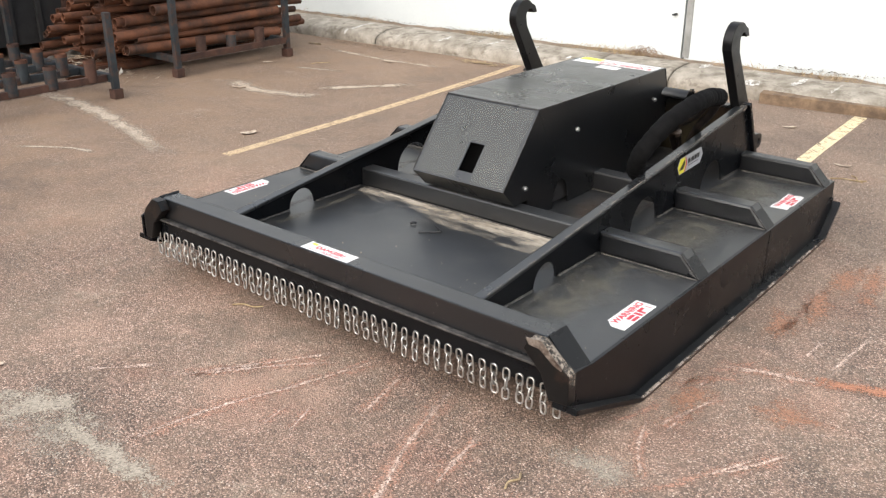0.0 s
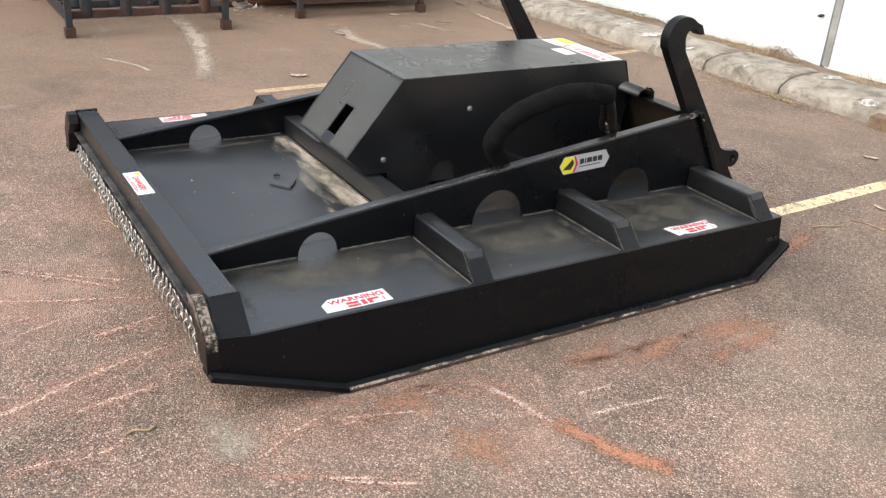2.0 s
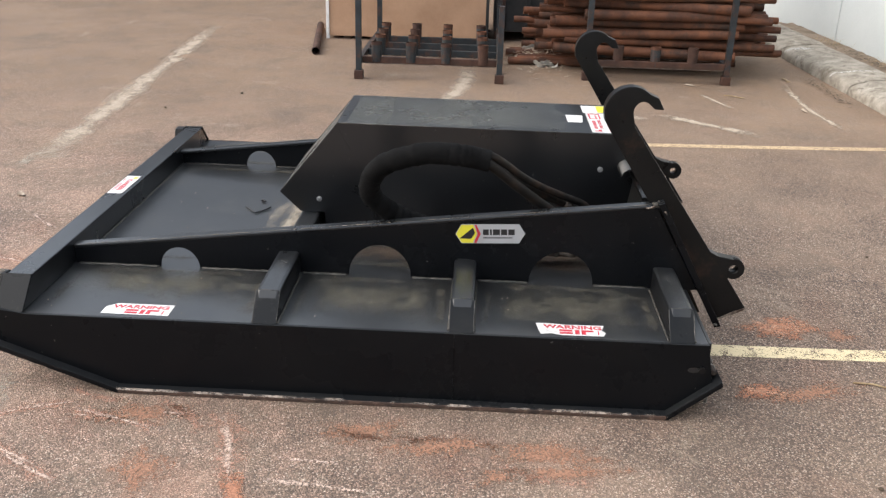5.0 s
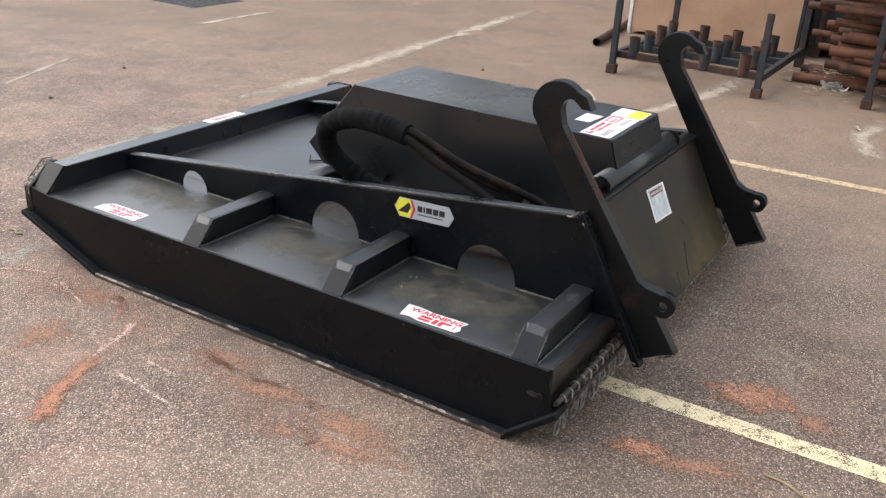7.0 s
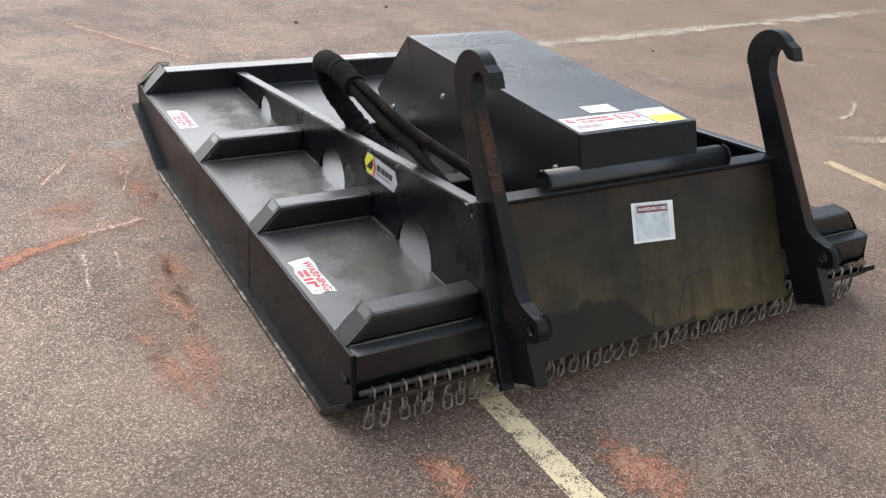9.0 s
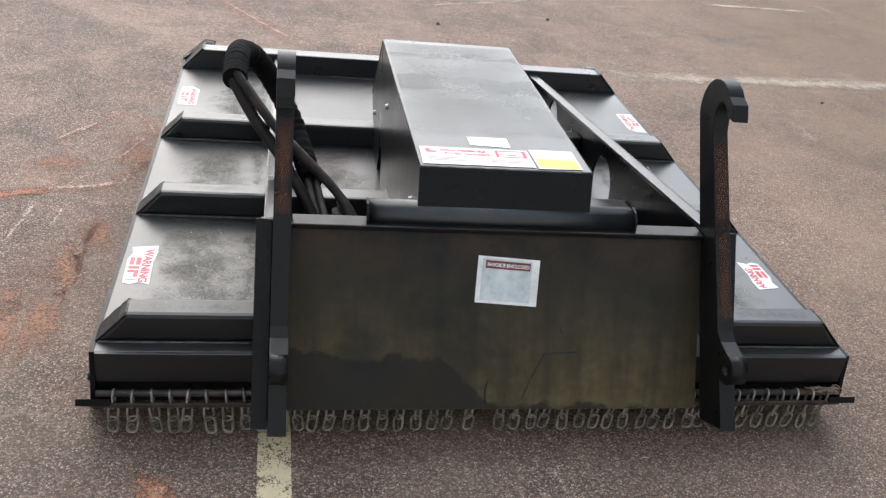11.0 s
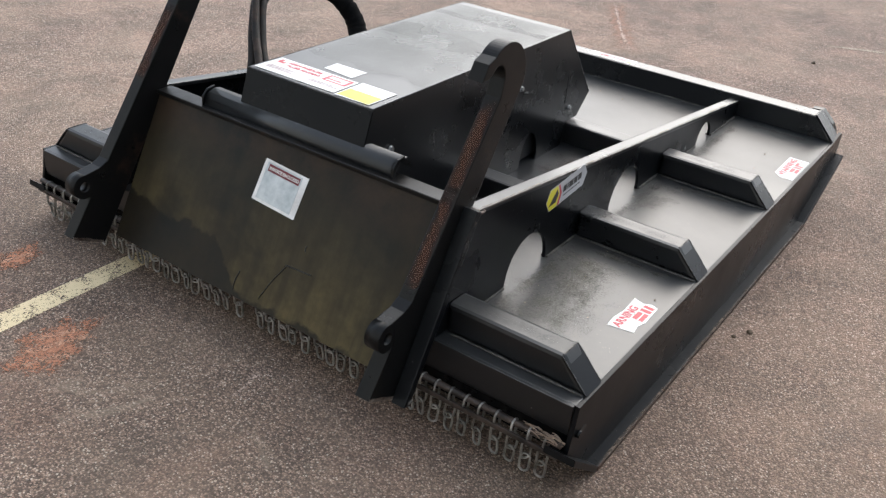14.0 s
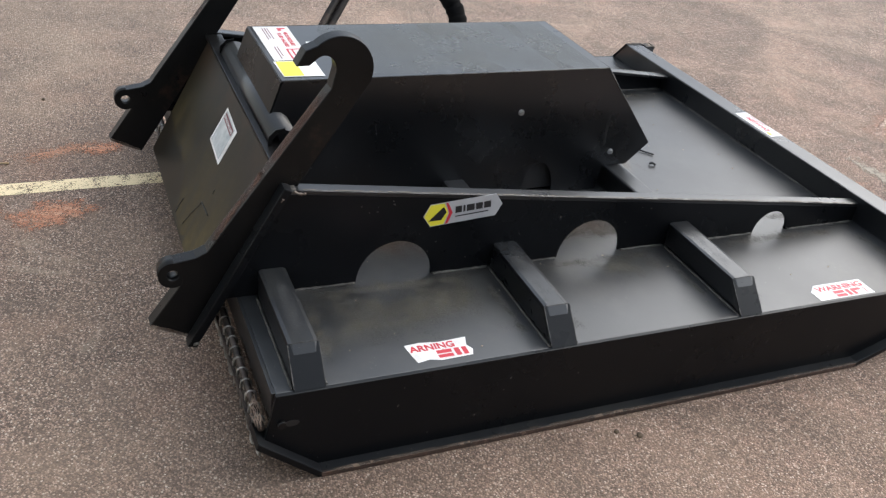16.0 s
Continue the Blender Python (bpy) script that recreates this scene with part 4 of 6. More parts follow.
for s in (1, -1):
    bm = bmesh.new()
    prism(bm, arm_outline(), "x", s * 0.530, s * 0.572, 0.003)
    arm = mpart("hook_arm", bm, arm_paint, label="thick black hook arm, paint rubbed to rust")
    bm = bmesh.new()
    ring = [[bm.verts.new((s * x, 4.136 + r * math.cos(6.2832 * i / 28), 0.320 + r * math.sin(6.2832 * i / 28))) for i in range(28)] for x, r in ((0.5305, 0.0155), (0.5305, 0.036), (0.5715, 0.036), (0.5715, 0.0155))]
    for k in range(4):
        for i in range(28):
            bm.faces.new((ring[k][i], ring[k][(i + 1) % 28], ring[(k + 1) % 4][(i + 1) % 28], ring[(k + 1) % 4][i])).smooth = k in (1, 3)
    bmesh.ops.recalc_face_normals(bm, faces=bm.faces)
    mpart("lug", bm, arm_paint, arm, "round lug with a pin hole")

for s in (1, -1):
    bm = bmesh.new()
    prism(bm, [(4.098, 0.1255), (4.150, 0.1500), (4.196, 0.1735), (4.1935, 0.1805), (4.172, 0.1700), (4.146, 0.1590), (4.120, 0.1430), (4.099, 0.1345)], "x", s * 0.5288, s * 0.5732)
    mpart("worn_foot", bm, scraped, label="foot edge ground to bare metal")
    bm = bmesh.new()
    for k in range(5):
        x = 0.574 + 0.008 * k
        line = curve([(s * x, 4.088 + 0.006 * random.random(), 0.122), (s * (x + 0.004), 4.094 + 0.006 * random.random(), 0.128), (s * (x + 0.009), 4.085, 0.134)], 5)
        tube(bm, line, [0.0042 * random.uniform(0.6, 1.2) for _ in line], 5)
    mpart("weld_bead", bm, bead_dust, label="rough weld at the foot of the flange")

# rust rubbed through on the arms' upper faces
for s in (1, -1):
    for k0, k1 in ((0.06, 0.55), (0.45, 0.98)) if s < 0 else ((0.5, 0.95),):
        bm = bmesh.new()
        uv = bm.loops.layers.uv.new("UVMap")
        n = 10
        rows = []
        for i in range(n + 1):
            k = k0 + (k1 - k0) * i / n
            y, z = 4.052 - 0.295 * k + 0.0010, 0.378 + 0.417 * k + 0.0008
            rows.append([bm.verts.new((s * x, y, z)) for x in (0.533, 0.569)])
        for i in range(n):
            f = bm.faces.new((rows[i][0], rows[i][1], rows[i + 1][1], rows[i + 1][0]))
            for corner, place_uv in zip(f.loops, ((2 * i / n - 1, -1), (2 * i / n - 1, 1), (2 * i / n + 2 / n - 1, 1), (2 * i / n + 2 / n - 1, -1))):
                corner[uv].uv = place_uv
        mpart("rust_streak", bm, arm_rust, label="rust-brown streak where the paint is rubbed off")

# hoses: a cloth sleeve looped over the beam, bare hoses leaving both of its ends
loop = curve([(0.462, 3.22, 0.360), (0.475, 3.16, 0.374), (0.515, 3.00, 0.44), (0.575, 2.91, 0.54), (0.64, 2.95, 0.65), (0.685, 3.08, 0.712), (0.69, 3.20, 0.716), (0.69, 3.30, 0.700)], 20)
bm = bmesh.new()
tube(bm, loop, [0.0345 + 0.0035 * noise.noise(Vector((i * 0.35, 0, 0))) + (0.0042 * math.sin(i * 1.7 + 2.0 * noise.noise(Vector((i * 0.2, 9, 0)))) * max(0.0, 1.0 - i / 95) + 0.003 * noise.noise(Vector((i * 0.9, 5, 0)))) for i in range(len(loop))], 18)
sleeve = mpart("hose_sleeve", bm, cloth, label="wrinkled black cloth hose sleeve")
for dx, dy, dz in ((0.009, 0.006, 0.015), (-0.011, -0.004, -0.014)):
    bm = bmesh.new()
    tube(bm, curve([(0.690 + dx, 3.24 + dy, 0.710 + dz), (0.665 + dx, 3.31 + dy, 0.692 + dz), (0.575 + dx, 3.405 + dy, 0.603 + dz), (0.487 + dx, 3.48 + dy, 0.540 + dz), (0.405 + dx, 3.56 + dy, 0.484 + dz), (0.358 + dx, 3.65 + dy, 0.43 + dz), (0.345 + dx, 3.73 + dy, 0.33)], 10), 0.0128, 12)
    mpart("hose", bm, rubber, sleeve, "bare rubber hose, rust-stained")
bm = bmesh.new()
tube(bm, curve([(0.700, 3.25, 0.700), (0.690, 3.30, 0.688), (0.629, 3.38, 0.610), (0.552, 3.46, 0.530), (0.480, 3.56, 0.44), (0.440, 3.64, 0.37), (0.425, 3.72, 0.30)], 10), 0.0165, 14)
mpart("hose", bm, rubber, sleeve, "thick black rubber hose")
for dx, dz in ((0.013, 0.004), (-0.013, -0.004)):
    bm = bmesh.new()
    tube(bm, curve([(0.470 + dx, 3.17, 0.370 + dz), (0.445 + dx, 3.34, 0.330 + dz), (0.420 + dx, 3.50, 0.298 + dz)], 10), 0.0135, 12)
    mpart("hose", bm, rubber, sleeve, "bare rubber hose, rust-stained")
    bm = bmesh.new()
    tube(bm, [(0.420 + dx, 3.50, 0.298 + dz), (0.414 + dx, 3.56, 0.290 + dz)], 0.0165, 6)
    tube(bm, [(0.414 + dx, 3.56, 0.290 + dz), (0.411 + dx, 3.62, 0.285 + dz)], 0.0125, 10)
    mpart("fitting", bm, scraped, sleeve, "worn steel hose fitting")
for x, y, z in ((0.392, 3.575, 0.470), (0.405, 3.59, 0.452)):
    bm = bmesh.new()
    tube(bm, [(x, y, z), (x - 0.012, y + 0.03, z - 0.03)], 0.0150, 6)
    mpart("hose_crimp", bm, scraped, sleeve, "bright steel crimp on the hose")


# chain curtains
def chain_link(bend, half, wire):
    bm = bmesh.new()
    ring = []
    for k in range(18):
        a = 2 * math.pi * k / 18
        ring.append((bend * math.cos(a), 0, bend * math.sin(a) + (half if math.sin(a) > 1e-6 else -half if math.sin(a) < -1e-6 else 0)))
    tube(bm, ring, wire, 6, closed=True)
    return bm


front_link, rear_link = link_mesh(chain_link(0.0105, 0.0085, 0.0033), zinc), link_mesh(chain_link(0.0122, 0.0125, 0.0034), dull_zinc)


def hang_chain(x, y, z, mesh, facing, pitch, turns):
    """A top link and, under it, one link for each of the turns."""
    top = new("chain", mesh)
    top.parent = mower
    top.matrix_basis = pose(x, y - MY, z, random.uniform(-5, 5), 0, random.uniform(-9, 9) + facing)
    for k, turn in enumerate(turns):
        low = new("link", mesh)
        low.parent = top
        low.matrix_basis = pose(random.uniform(-0.002, 0.002), random.uniform(-0.002, 0.002), -pitch * (k + 1), random.uniform(-6, 6), random.uniform(-6, 6), turn + random.uniform(-15, 15))


for i in range(44):
    hang_chain(-0.935 + i * 0.0435 + random.uniform(-0.003, 0.003), 1.802 + random.uniform(-0.002, 0.002), 0.170 + random.uniform(-0.002, 0.002), front_link, 0, 0.031, (90, 180))
for i in range(44):
    if i != 22:
        hang_chain(-0.935 + i * 0.0435 + random.uniform(-0.002, 0.002), 4.004 + random.uniform(-0.002, 0.002), 0.1295 + random.uniform(-0.001, 0.001), rear_link, 90, 0.0392, (-55, -95))


# stickers
def sticker(points, z, label):
    bm = bmesh.new()
    prism(bm, [(x, y) for x, y in points], "z", z, z + 0.0006)
    return mpart("sticker", bm, white_vinyl, label=label)


def ink(parent, x, y, z, turn, boxes, mat):
    """Printed bars, each a part, as boxes (u0, v0, u1, v1) on a sticker."""
    for u0, v0, u1, v1 in boxes:
        bm = bmesh.new()
        bm.faces.new([bm.verts.new((u, v, 0)) for u, v in ((u0, v0), (u1, v0), (u1, v1), (u0, v1))])
        bm.transform(pose(x, y - MY, z, 0, 0, turn))
        part("print", bm, mat, parent)


# deck warnings: text faces outwards over the side
bars = [(0.070, 0.005, 0.110, 0.017), (0.070, 0.021, 0.110, 0.034), (0.117, 0.005, 0.131, 0.034), (0.137, 0.005, 0.150, 0.034), (0.150, 0.023, 0.174, 0.034), (0.186, 0.006, 0.190, 0.032)]
ZS = 0.2474
for corner, turn, cut in (((0.962, 2.122), 90, 0), ((0.963, 3.462), 90, 1), ((-0.974, 2.370), -90, 0), ((-0.955, 3.635), -90, 1)):
    long = 0.21 if corner[0] > 0 or cut == 0 else 0.165
    shape = [(0.0, 0.0), (long, 0.0), (long, 0.072), (0.03, 0.072), (0.0, 0.045)] if not cut else [(0.012, 0.0), (0.045, 0.006), (0.075, -0.003), (long - 0.008, 0.0), (long, 0.02), (long - 0.01, 0.04), (long, 0.070), (0.09, 0.066), (0.04, 0.073), (0.0, 0.070), (0.006, 0.03)]
    m = pose(corner[0], corner[1], 0, 0, 0, turn)
    st = sticker([(m @ Vector((u, v, 0)))[:2] for u, v in shape], ZS, "white warning sticker with red print, edges torn")
    ink(st, corner[0], corner[1], ZS + 0.0009, turn, [q for q in bars if q[2] < long], red_ink)
    lettering("WARNING" if long > 0.2 else "ARNING", 0.031, red_ink, pose(corner[0], corner[1] - MY, ZS + 0.0009, 0, 0, turn) @ pose(0.024 if long > 0.2 else 0.008, 0.040, 0), st, wide=1.17 if long > 0.2 else 1.0)
st = sticker([(-0.108, 1.812), (0.112, 1.812), (0.112, 1.870), (-0.108, 1.870)], 0.3342, "white danger sticker with red print")
ink(st, -0.108, 1.812, 0.3351, 0, [(0.03, 0.006, 0.075, 0.009), (0.09, 0.006, 0.19, 0.009), (0.09, 0.012, 0.17, 0.015)], red_ink)
ink(st, -0.108, 1.812, 0.3351, 0, [(0.012, 0.038, 0.04, 0.052)], yellow_ink)
lettering("DANGER!", 0.028, red_ink, pose(-0.06, 1.834 - MY, 0.3351), st, wide=1.1)

# dust swept against the rail
bm = bmesh.new()
bm.faces.new([bm.verts.new(p) for p in ((-0.552, 2.34, 0.2475), (0.552, 2.34, 0.2475), (0.552, 2.594, 0.2475), (-0.552, 2.594, 0.2475))])
mpart("pale_film", bm, swept_dust, deck, "pale dust swept against the rail")

# cover stickers
ZC = 0.6782
st = sticker([(0.213, 3.776), (0.210, 3.668), (-0.075, 3.668), (-0.077, 3.774)], ZC, "white high pressure hazard sticker with red print")
ink(st, 0.205, 3.76, ZC + 0.0009, 180, [(0.008, 0.055, 0.02, 0.08), (0.02, 0.055, 0.035, 0.066), (0.19, 0.04, 0.272, 0.046), (0.19, 0.078, 0.272, 0.084), (0.19, 0.046, 0.198, 0.078), (0.262, 0.046, 0.272, 0.078), (0.198, 0.054, 0.245, 0.060)], red_ink)
ink(st, 0.205, 3.76, ZC + 0.0009, 180, [(0.01, 0.008, 0.11, 0.011), (0.01, 0.016, 0.10, 0.019), (0.01, 0.024, 0.11, 0.027), (0.17, 0.010, 0.27, 0.013), (0.17, 0.018, 0.25, 0.021)], dark_red_ink)
lettering("HIGH PRESSURE", 0.017, red_ink, pose(0.205, 3.76 - MY, ZC + 0.0009, 0, 0, 180) @ pose(0.045, 0.066, 0), st)
lettering("FLUID HAZARD", 0.017, red_ink, pose(0.205, 3.76 - MY, ZC + 0.0009, 0, 0, 180) @ pose(0.055, 0.046, 0), st)
st = sticker([(-0.083, 3.780), (-0.081, 3.660), (-0.200, 3.660), (-0.199, 3.776)], ZC, "white and yellow safety sticker on the cover")
ink(st, -0.083, 3.774, ZC + 0.0009, 180, [(0.004, 0.0, 0.112, 0.056)], yellow_ink)
st = sticker([(0.072, 3.645), (0.073, 3.590), (-0.036, 3.588), (-0.036, 3.654)], ZC, "blank white sticker on the cover")

# logo plates on the beams
for s in (1, -1):
    bm = bmesh.new()
    o = [(0.0, 0.0), (0.020, 0.034), (0.212, 0.034), (0.232, 0.0), (0.212, -0.034), (0.020, -0.034)]
    y0 = 3.197 if s > 0 else 3.492
    base = pose(s * 0.5944, y0, 0.415 if s > 0 else 0.432, 90, -2.5 * s if s > 0 else -5, 90 * s)
    def flat(shape, lift):
        bm = bmesh.new()
        bm.faces.new([bm.verts.new(base @ Vector((u, v, lift))) for u, v in shape])
        return bm
    bm = bmesh.new()
    one = [bm.verts.new(base @ Vector((u, v, 0.0))) for u, v in o]
    two = [bm.verts.new(base @ Vector((u, v, 0.001))) for u, v in o]
    bm.faces.new(two)
    for k in range(6):
        bm.faces.new((one[k], one[(k + 1) % 6], two[(k + 1) % 6], two[k]))
    bmesh.ops.recalc_face_normals(bm, faces=bm.faces)
    logo = mpart("badge", bm, silver_ink, label="silver and yellow hexagonal maker badge")
    mpart("emblem", flat([(0.002, 0.0), (0.021, 0.032), (0.060, 0.032), (0.072, 0.0), (0.058, -0.032), (0.021, -0.032)], 0.0013), yellow_ink, logo)
    mpart("emblem", flat([(0.064, 0.032), (0.070, 0.032), (0.084, 0.0), (0.070, -0.032), (0.062, -0.032), (0.074, 0.0)], 0.0016), red_ink, logo)
    mpart("emblem", flat([(0.014, -0.016), (0.058, 0.022), (0.066, 0.004), (0.052, -0.018)], 0.0017), black_ink, logo)
    for u, wide in ((0.092, 0.019), (0.115, 0.006), (0.125, 0.023), (0.152, 0.020), (0.176, 0.021)):
        mpart("print", flat([(u, -0.004), (u + wide, -0.004), (u + wide, 0.016), (u, 0.016)], 0.0016), black_ink, logo)
    mpart("print", flat([(0.092, -0.016), (0.190, -0.016), (0.190, -0.0125), (0.092, -0.0125)], 0.0016), black_ink, logo)

# scrapes on the hitch plate
for x0, z0, x1, z1 in ((-0.11, 0.262, -0.20, 0.266), (-0.115, 0.26, -0.06, 0.16), (0.03, 0.20, 0.035, 0.15), (-0.16, 0.31, -0.158, 0.325)):
    bm = bmesh.new()
    tube(bm, curve([(x0, tilt(z0) + 0.001, z0), ((x0 + x1) / 2 + 0.004, tilt((z0 + z1) / 2) + 0.001, (z0 + z1) / 2), (x1, tilt(z1) + 0.001, z1)], 6), 0.0017, 5)
    mpart("scrape", bm, black_ink, hitch)

# document pouch on the hitch plate
face = Matrix(((-1, 0, 0, 0.065), (0, -0.4578, 0.8890, 3.8785), (0, 0.8890, 0.4578, 0.480), (0, 0, 0, 1))) @ pose(0, 0, 0.0005, 0, 0, -3.5)
def pouch_part(name, u0, v0, u1, v1, lift, mat, parent, label=""):
    bm = bmesh.new()
    block(bm, u0, u1, v0, v1, lift, lift + 0.0006)
    bm.transform(face)
    return mpart(name, bm, mat, parent, label)
pouch = pouch_part("document_pouch", 0.0, -0.118, 0.160, 0.0, 0.0, white_vinyl, hitch, "clear document pouch with a white edge and dark red heading")
bm = bmesh.new()
block(bm, 0.012, 0.140, -0.110, -0.006, 0.0007, 0.0018)
bm.transform(face)
mpart("film", bm, pouch_film, hitch, "clear plastic film of the pouch")
bm = bmesh.new()
block(bm, 0.020, 0.136, -0.030, -0.010, 0.0019, 0.0023)
bm.transform(face)
mpart("heading", bm, dark_red_ink, hitch)
lettering("INVOICE ENCLOSED", 0.0125, white_vinyl, Matrix.Translation((0, -MY, 0)) @ face @ pose(0.024, -0.0245, 0.0026), hitch, wide=0.95)

# wire clip and weld dust on the deck
clip = thing("wire_clip", -2.02, 2.376, 0.2478, "bent black wire clip lying on the deck", "clip")
bm = bmesh.new()
tube(bm, curve([(-0.018, -0.050, 0.004), (0.012, -0.026, 0.004), (0.042, -0.002, 0.005), (0.046, 0.006, 0.005), (0.018, 0.028, 0.004), (-0.016, 0.050, 0.006)], 6), 0.0034, 6)
part("wire", bm, black_ink, clip)
bm = bmesh.new()
tube(bm, curve([(-0.098, -0.004, 0.004), (-0.090, 0.004, 0.009), (-0.084, 0.014, 0.005)], 6), 0.005, 6)
part("loose_end", bm, black_ink, clip)

# ---- racks and stock at the back of the yard ----
rng = random.Random(5)


def post(bm, x, y, h, w=0.045):
    block(bm, x - w / 2, x + w / 2, y - w / 2, y + w / 2, 0.03, h, 0.003)


def stillage(x, y, label, heights, rails, sockets, wide=1.15, deep=1.45):
    """A steel stillage: x, y is its front corner; it runs wide along y and deep along -x."""
    rack = thing("stillage", x, y, 0, label, "storage rack", "stillages by the wall")
    k = 0
    for px in (0.0, -deep):
        for py in (0.0, wide):
            bm = bmesh.new()
            post(bm, px, py, heights[k])
            p = part("post", bm, rack_steel, rack)
            bm = bmesh.new()
            block(bm, px - 0.036, px + 0.036, py - 0.036, py + 0.036, 0.0, 0.07, 0.006)
            part("foot", bm, dark_rust, p, "rusty foot cup")
            k += 1
    for px in rails:
        bm = bmesh.new()
        block(bm, px - 0.02, px + 0.02, 0.024, wide - 0.024, 0.118, 0.168, 0.003)
        rail = part("rail", bm, dark_rust if px > -0.1 else rack_steel, rack)
        # added pale strip stands in for bright ground showing between the rails
        bm = bmesh.new()
        block(bm, px - 0.021, px + 0.024, 0.03, wide - 0.03, 0.1135, 0.118, 0.001)
        part("bright_gap_strip", bm, scraped, rail, "pale strip added for the bright ground seen past the rail")
    for py in (0.0, wide):
        bm = bmesh.new()
        block(bm, -deep + 0.024, -0.024, py - 0.02, py + 0.02, 0.112, 0.164, 0.003)
        part("side_rail", bm, rack_steel, rack)
    for px, py in sockets:
        bm = bmesh.new()
        n = 14
        tube(bm, [(px, py, 0.130), (px, py, 0.272)], 0.041, n, cap=False)
        tube(bm, [(px, py, 0.130), (px, py, 0.272)], 0.036, n, cap=False)
        socket = part("socket", bm, dark_rust if rng.random() < 0.45 else rack_steel, rack, "tube socket with a rusty rim")
        bm = bmesh.new()
        tube(bm, [(px, py, 0.262), (px, py, 0.284)], 0.0435, n, cap=False)
        tube(bm, [(px, py, 0.262), (px, py, 0.284)], 0.036, n, cap=False)
        part("rim", bm, rust if rng.random() < 0.7 else dark_rust, socket, "rusty rim")
    return rack


stillage(-5.79, 2.268, "empty blue-grey steel stillage with rusty tube sockets", (1.35, 0.60, 1.35, 1.35), (-0.07, -0.43, -0.75, -1.08), [(u, v + w) for u, w in ((-0.07, 0.0), (-0.43, -0.01), (-0.75, -0.02), (-1.08, -0.03)) for v in (0.135, 0.41, 0.69, 0.985)], 1.12)
stillage(-6.05, 4.10, "blue-grey steel stillage loaded with rusty pipes", (1.2, 1.2, 1.2, 1.2), (0.0, -0.4, -0.8, -1.2), [(-0.02, v) for v in (0.25, 0.55, 0.85)], 1.13, 1.3)

storage_bin = thing("storage_bin", -7.78, 3.34, 0, "black ribbed steel storage bin behind the racks", "storage bin", "stillages by the wall")
bm = bmesh.new()
for x0, x1, y0, y1 in ((-0.02, 0.0, 0.0, 1.9), (-1.2, -1.18, 0.0, 1.9), (-1.18, -0.02, 0.0, 0.02), (-1.18, -0.02, 1.88, 1.9)):
    block(bm, x0, x1, y0, y1, 0.10, 1.42, 0.003)
block(bm, -1.18, -0.02, 0.02, 1.88, 0.10, 0.12)
part("body", bm, dark_bin, storage_bin)
for k in range(8):
    bm = bmesh.new()
    block(bm, 0.0, 0.03, 0.06 + k * 0.25, 0.11 + k * 0.25, 0.12, 1.40, 0.008)
    part("rib", bm, dark_bin if k % 3 else dark_rust, storage_bin)
for x, y in ((-0.06, 0.06), (-0.06, 1.84), (-1.14, 0.06), (-1.14, 1.84)):
    bm = bmesh.new()
    block(bm, x - 0.05, x + 0.05, y - 0.05, y + 0.05, 0.0, 0.10, 0.005)
    part("foot", bm, dark_rust, storage_bin)


def pipe_mesh(length, r):
    bm = bmesh.new()
    n = 12
    tube(bm, [(0, -length / 2, 0), (0, length / 2, 0)], r, n, cap=False)
    tube(bm, [(0, -length / 2, 0), (0, length / 2, 0)], r * 0.82, n, cap=False)
    for e in (-length / 2, length / 2):
        for k in range(n):
            q = []
            for rr, kk in ((r, k), (r, k + 1), (r * 0.82, k + 1), (r * 0.82, k)):
                a = 2 * math.pi * kk / n
                q.append(bm.verts.new((rr * math.cos(a), e, rr * math.sin(a))))
            bm.faces.new(q)
    return link_mesh(bm, rust)


pipes = [pipe_mesh(l, r) for l, r in ((1.75, 0.033), (1.6, 0.038), (1.9, 0.028), (1.5, 0.042))]
pipe_low = pipe_mesh(1.05, 0.036)
for level in range(9):
    for k in range(12 - level // 2):
        x = -6.30 - k * 0.088 - (level % 2) * 0.045 + rng.uniform(-0.01, 0.01)
        ob = new("steel_pipe", rng.choice(pipes))
        ob.matrix_world = pose(x, 4.68 + rng.uniform(-0.22, 0.2), 0.20 + level * 0.073 + rng.uniform(-0.006, 0.006), rng.uniform(-2.0, 2.0), 0, rng.uniform(-8, 8) if level > 2 else rng.uniform(-2, 2))
        tagged(ob, "rusty brown steel pipe lying in a stacked pile", "pipe", "rusty pipes in the stillage")

for k in range(26):
    low = k < 13
    x = -6.60 - (k % 13) * 0.083
    if any(abs(x - e) < 0.055 for e in (-6.54, -6.94, -7.34, -7.44, -7.6)):
        continue
    ob = new("steel_pipe", pipes[0] if low else pipe_low)
    ob.matrix_world = pose(x, 4.62 + rng.uniform(-0.3, 0.1) if low else 4.70, 0.034 if low else 0.115, 0, 0, rng.uniform(-1, 1))
    tagged(ob, "rusty brown steel pipe lying in a stacked pile", "pipe", "rusty pipes in the stillage")
for x, y, z, turn, tip in ((-6.35, 4.62, 0.86, 14, 3), (-6.6, 4.7, 0.88, -12, -2), (-6.9, 4.6, 0.885, 20, 2), (-6.45, 4.55, 0.93, -7, 4)):
    ob = new("steel_pipe", pipes[1])
    ob.matrix_world = pose(x, y, z, tip, 0, turn)
    tagged(ob, "rusty brown steel pipe lying askew on the pile", "pipe", "rusty pipes in the stillage")

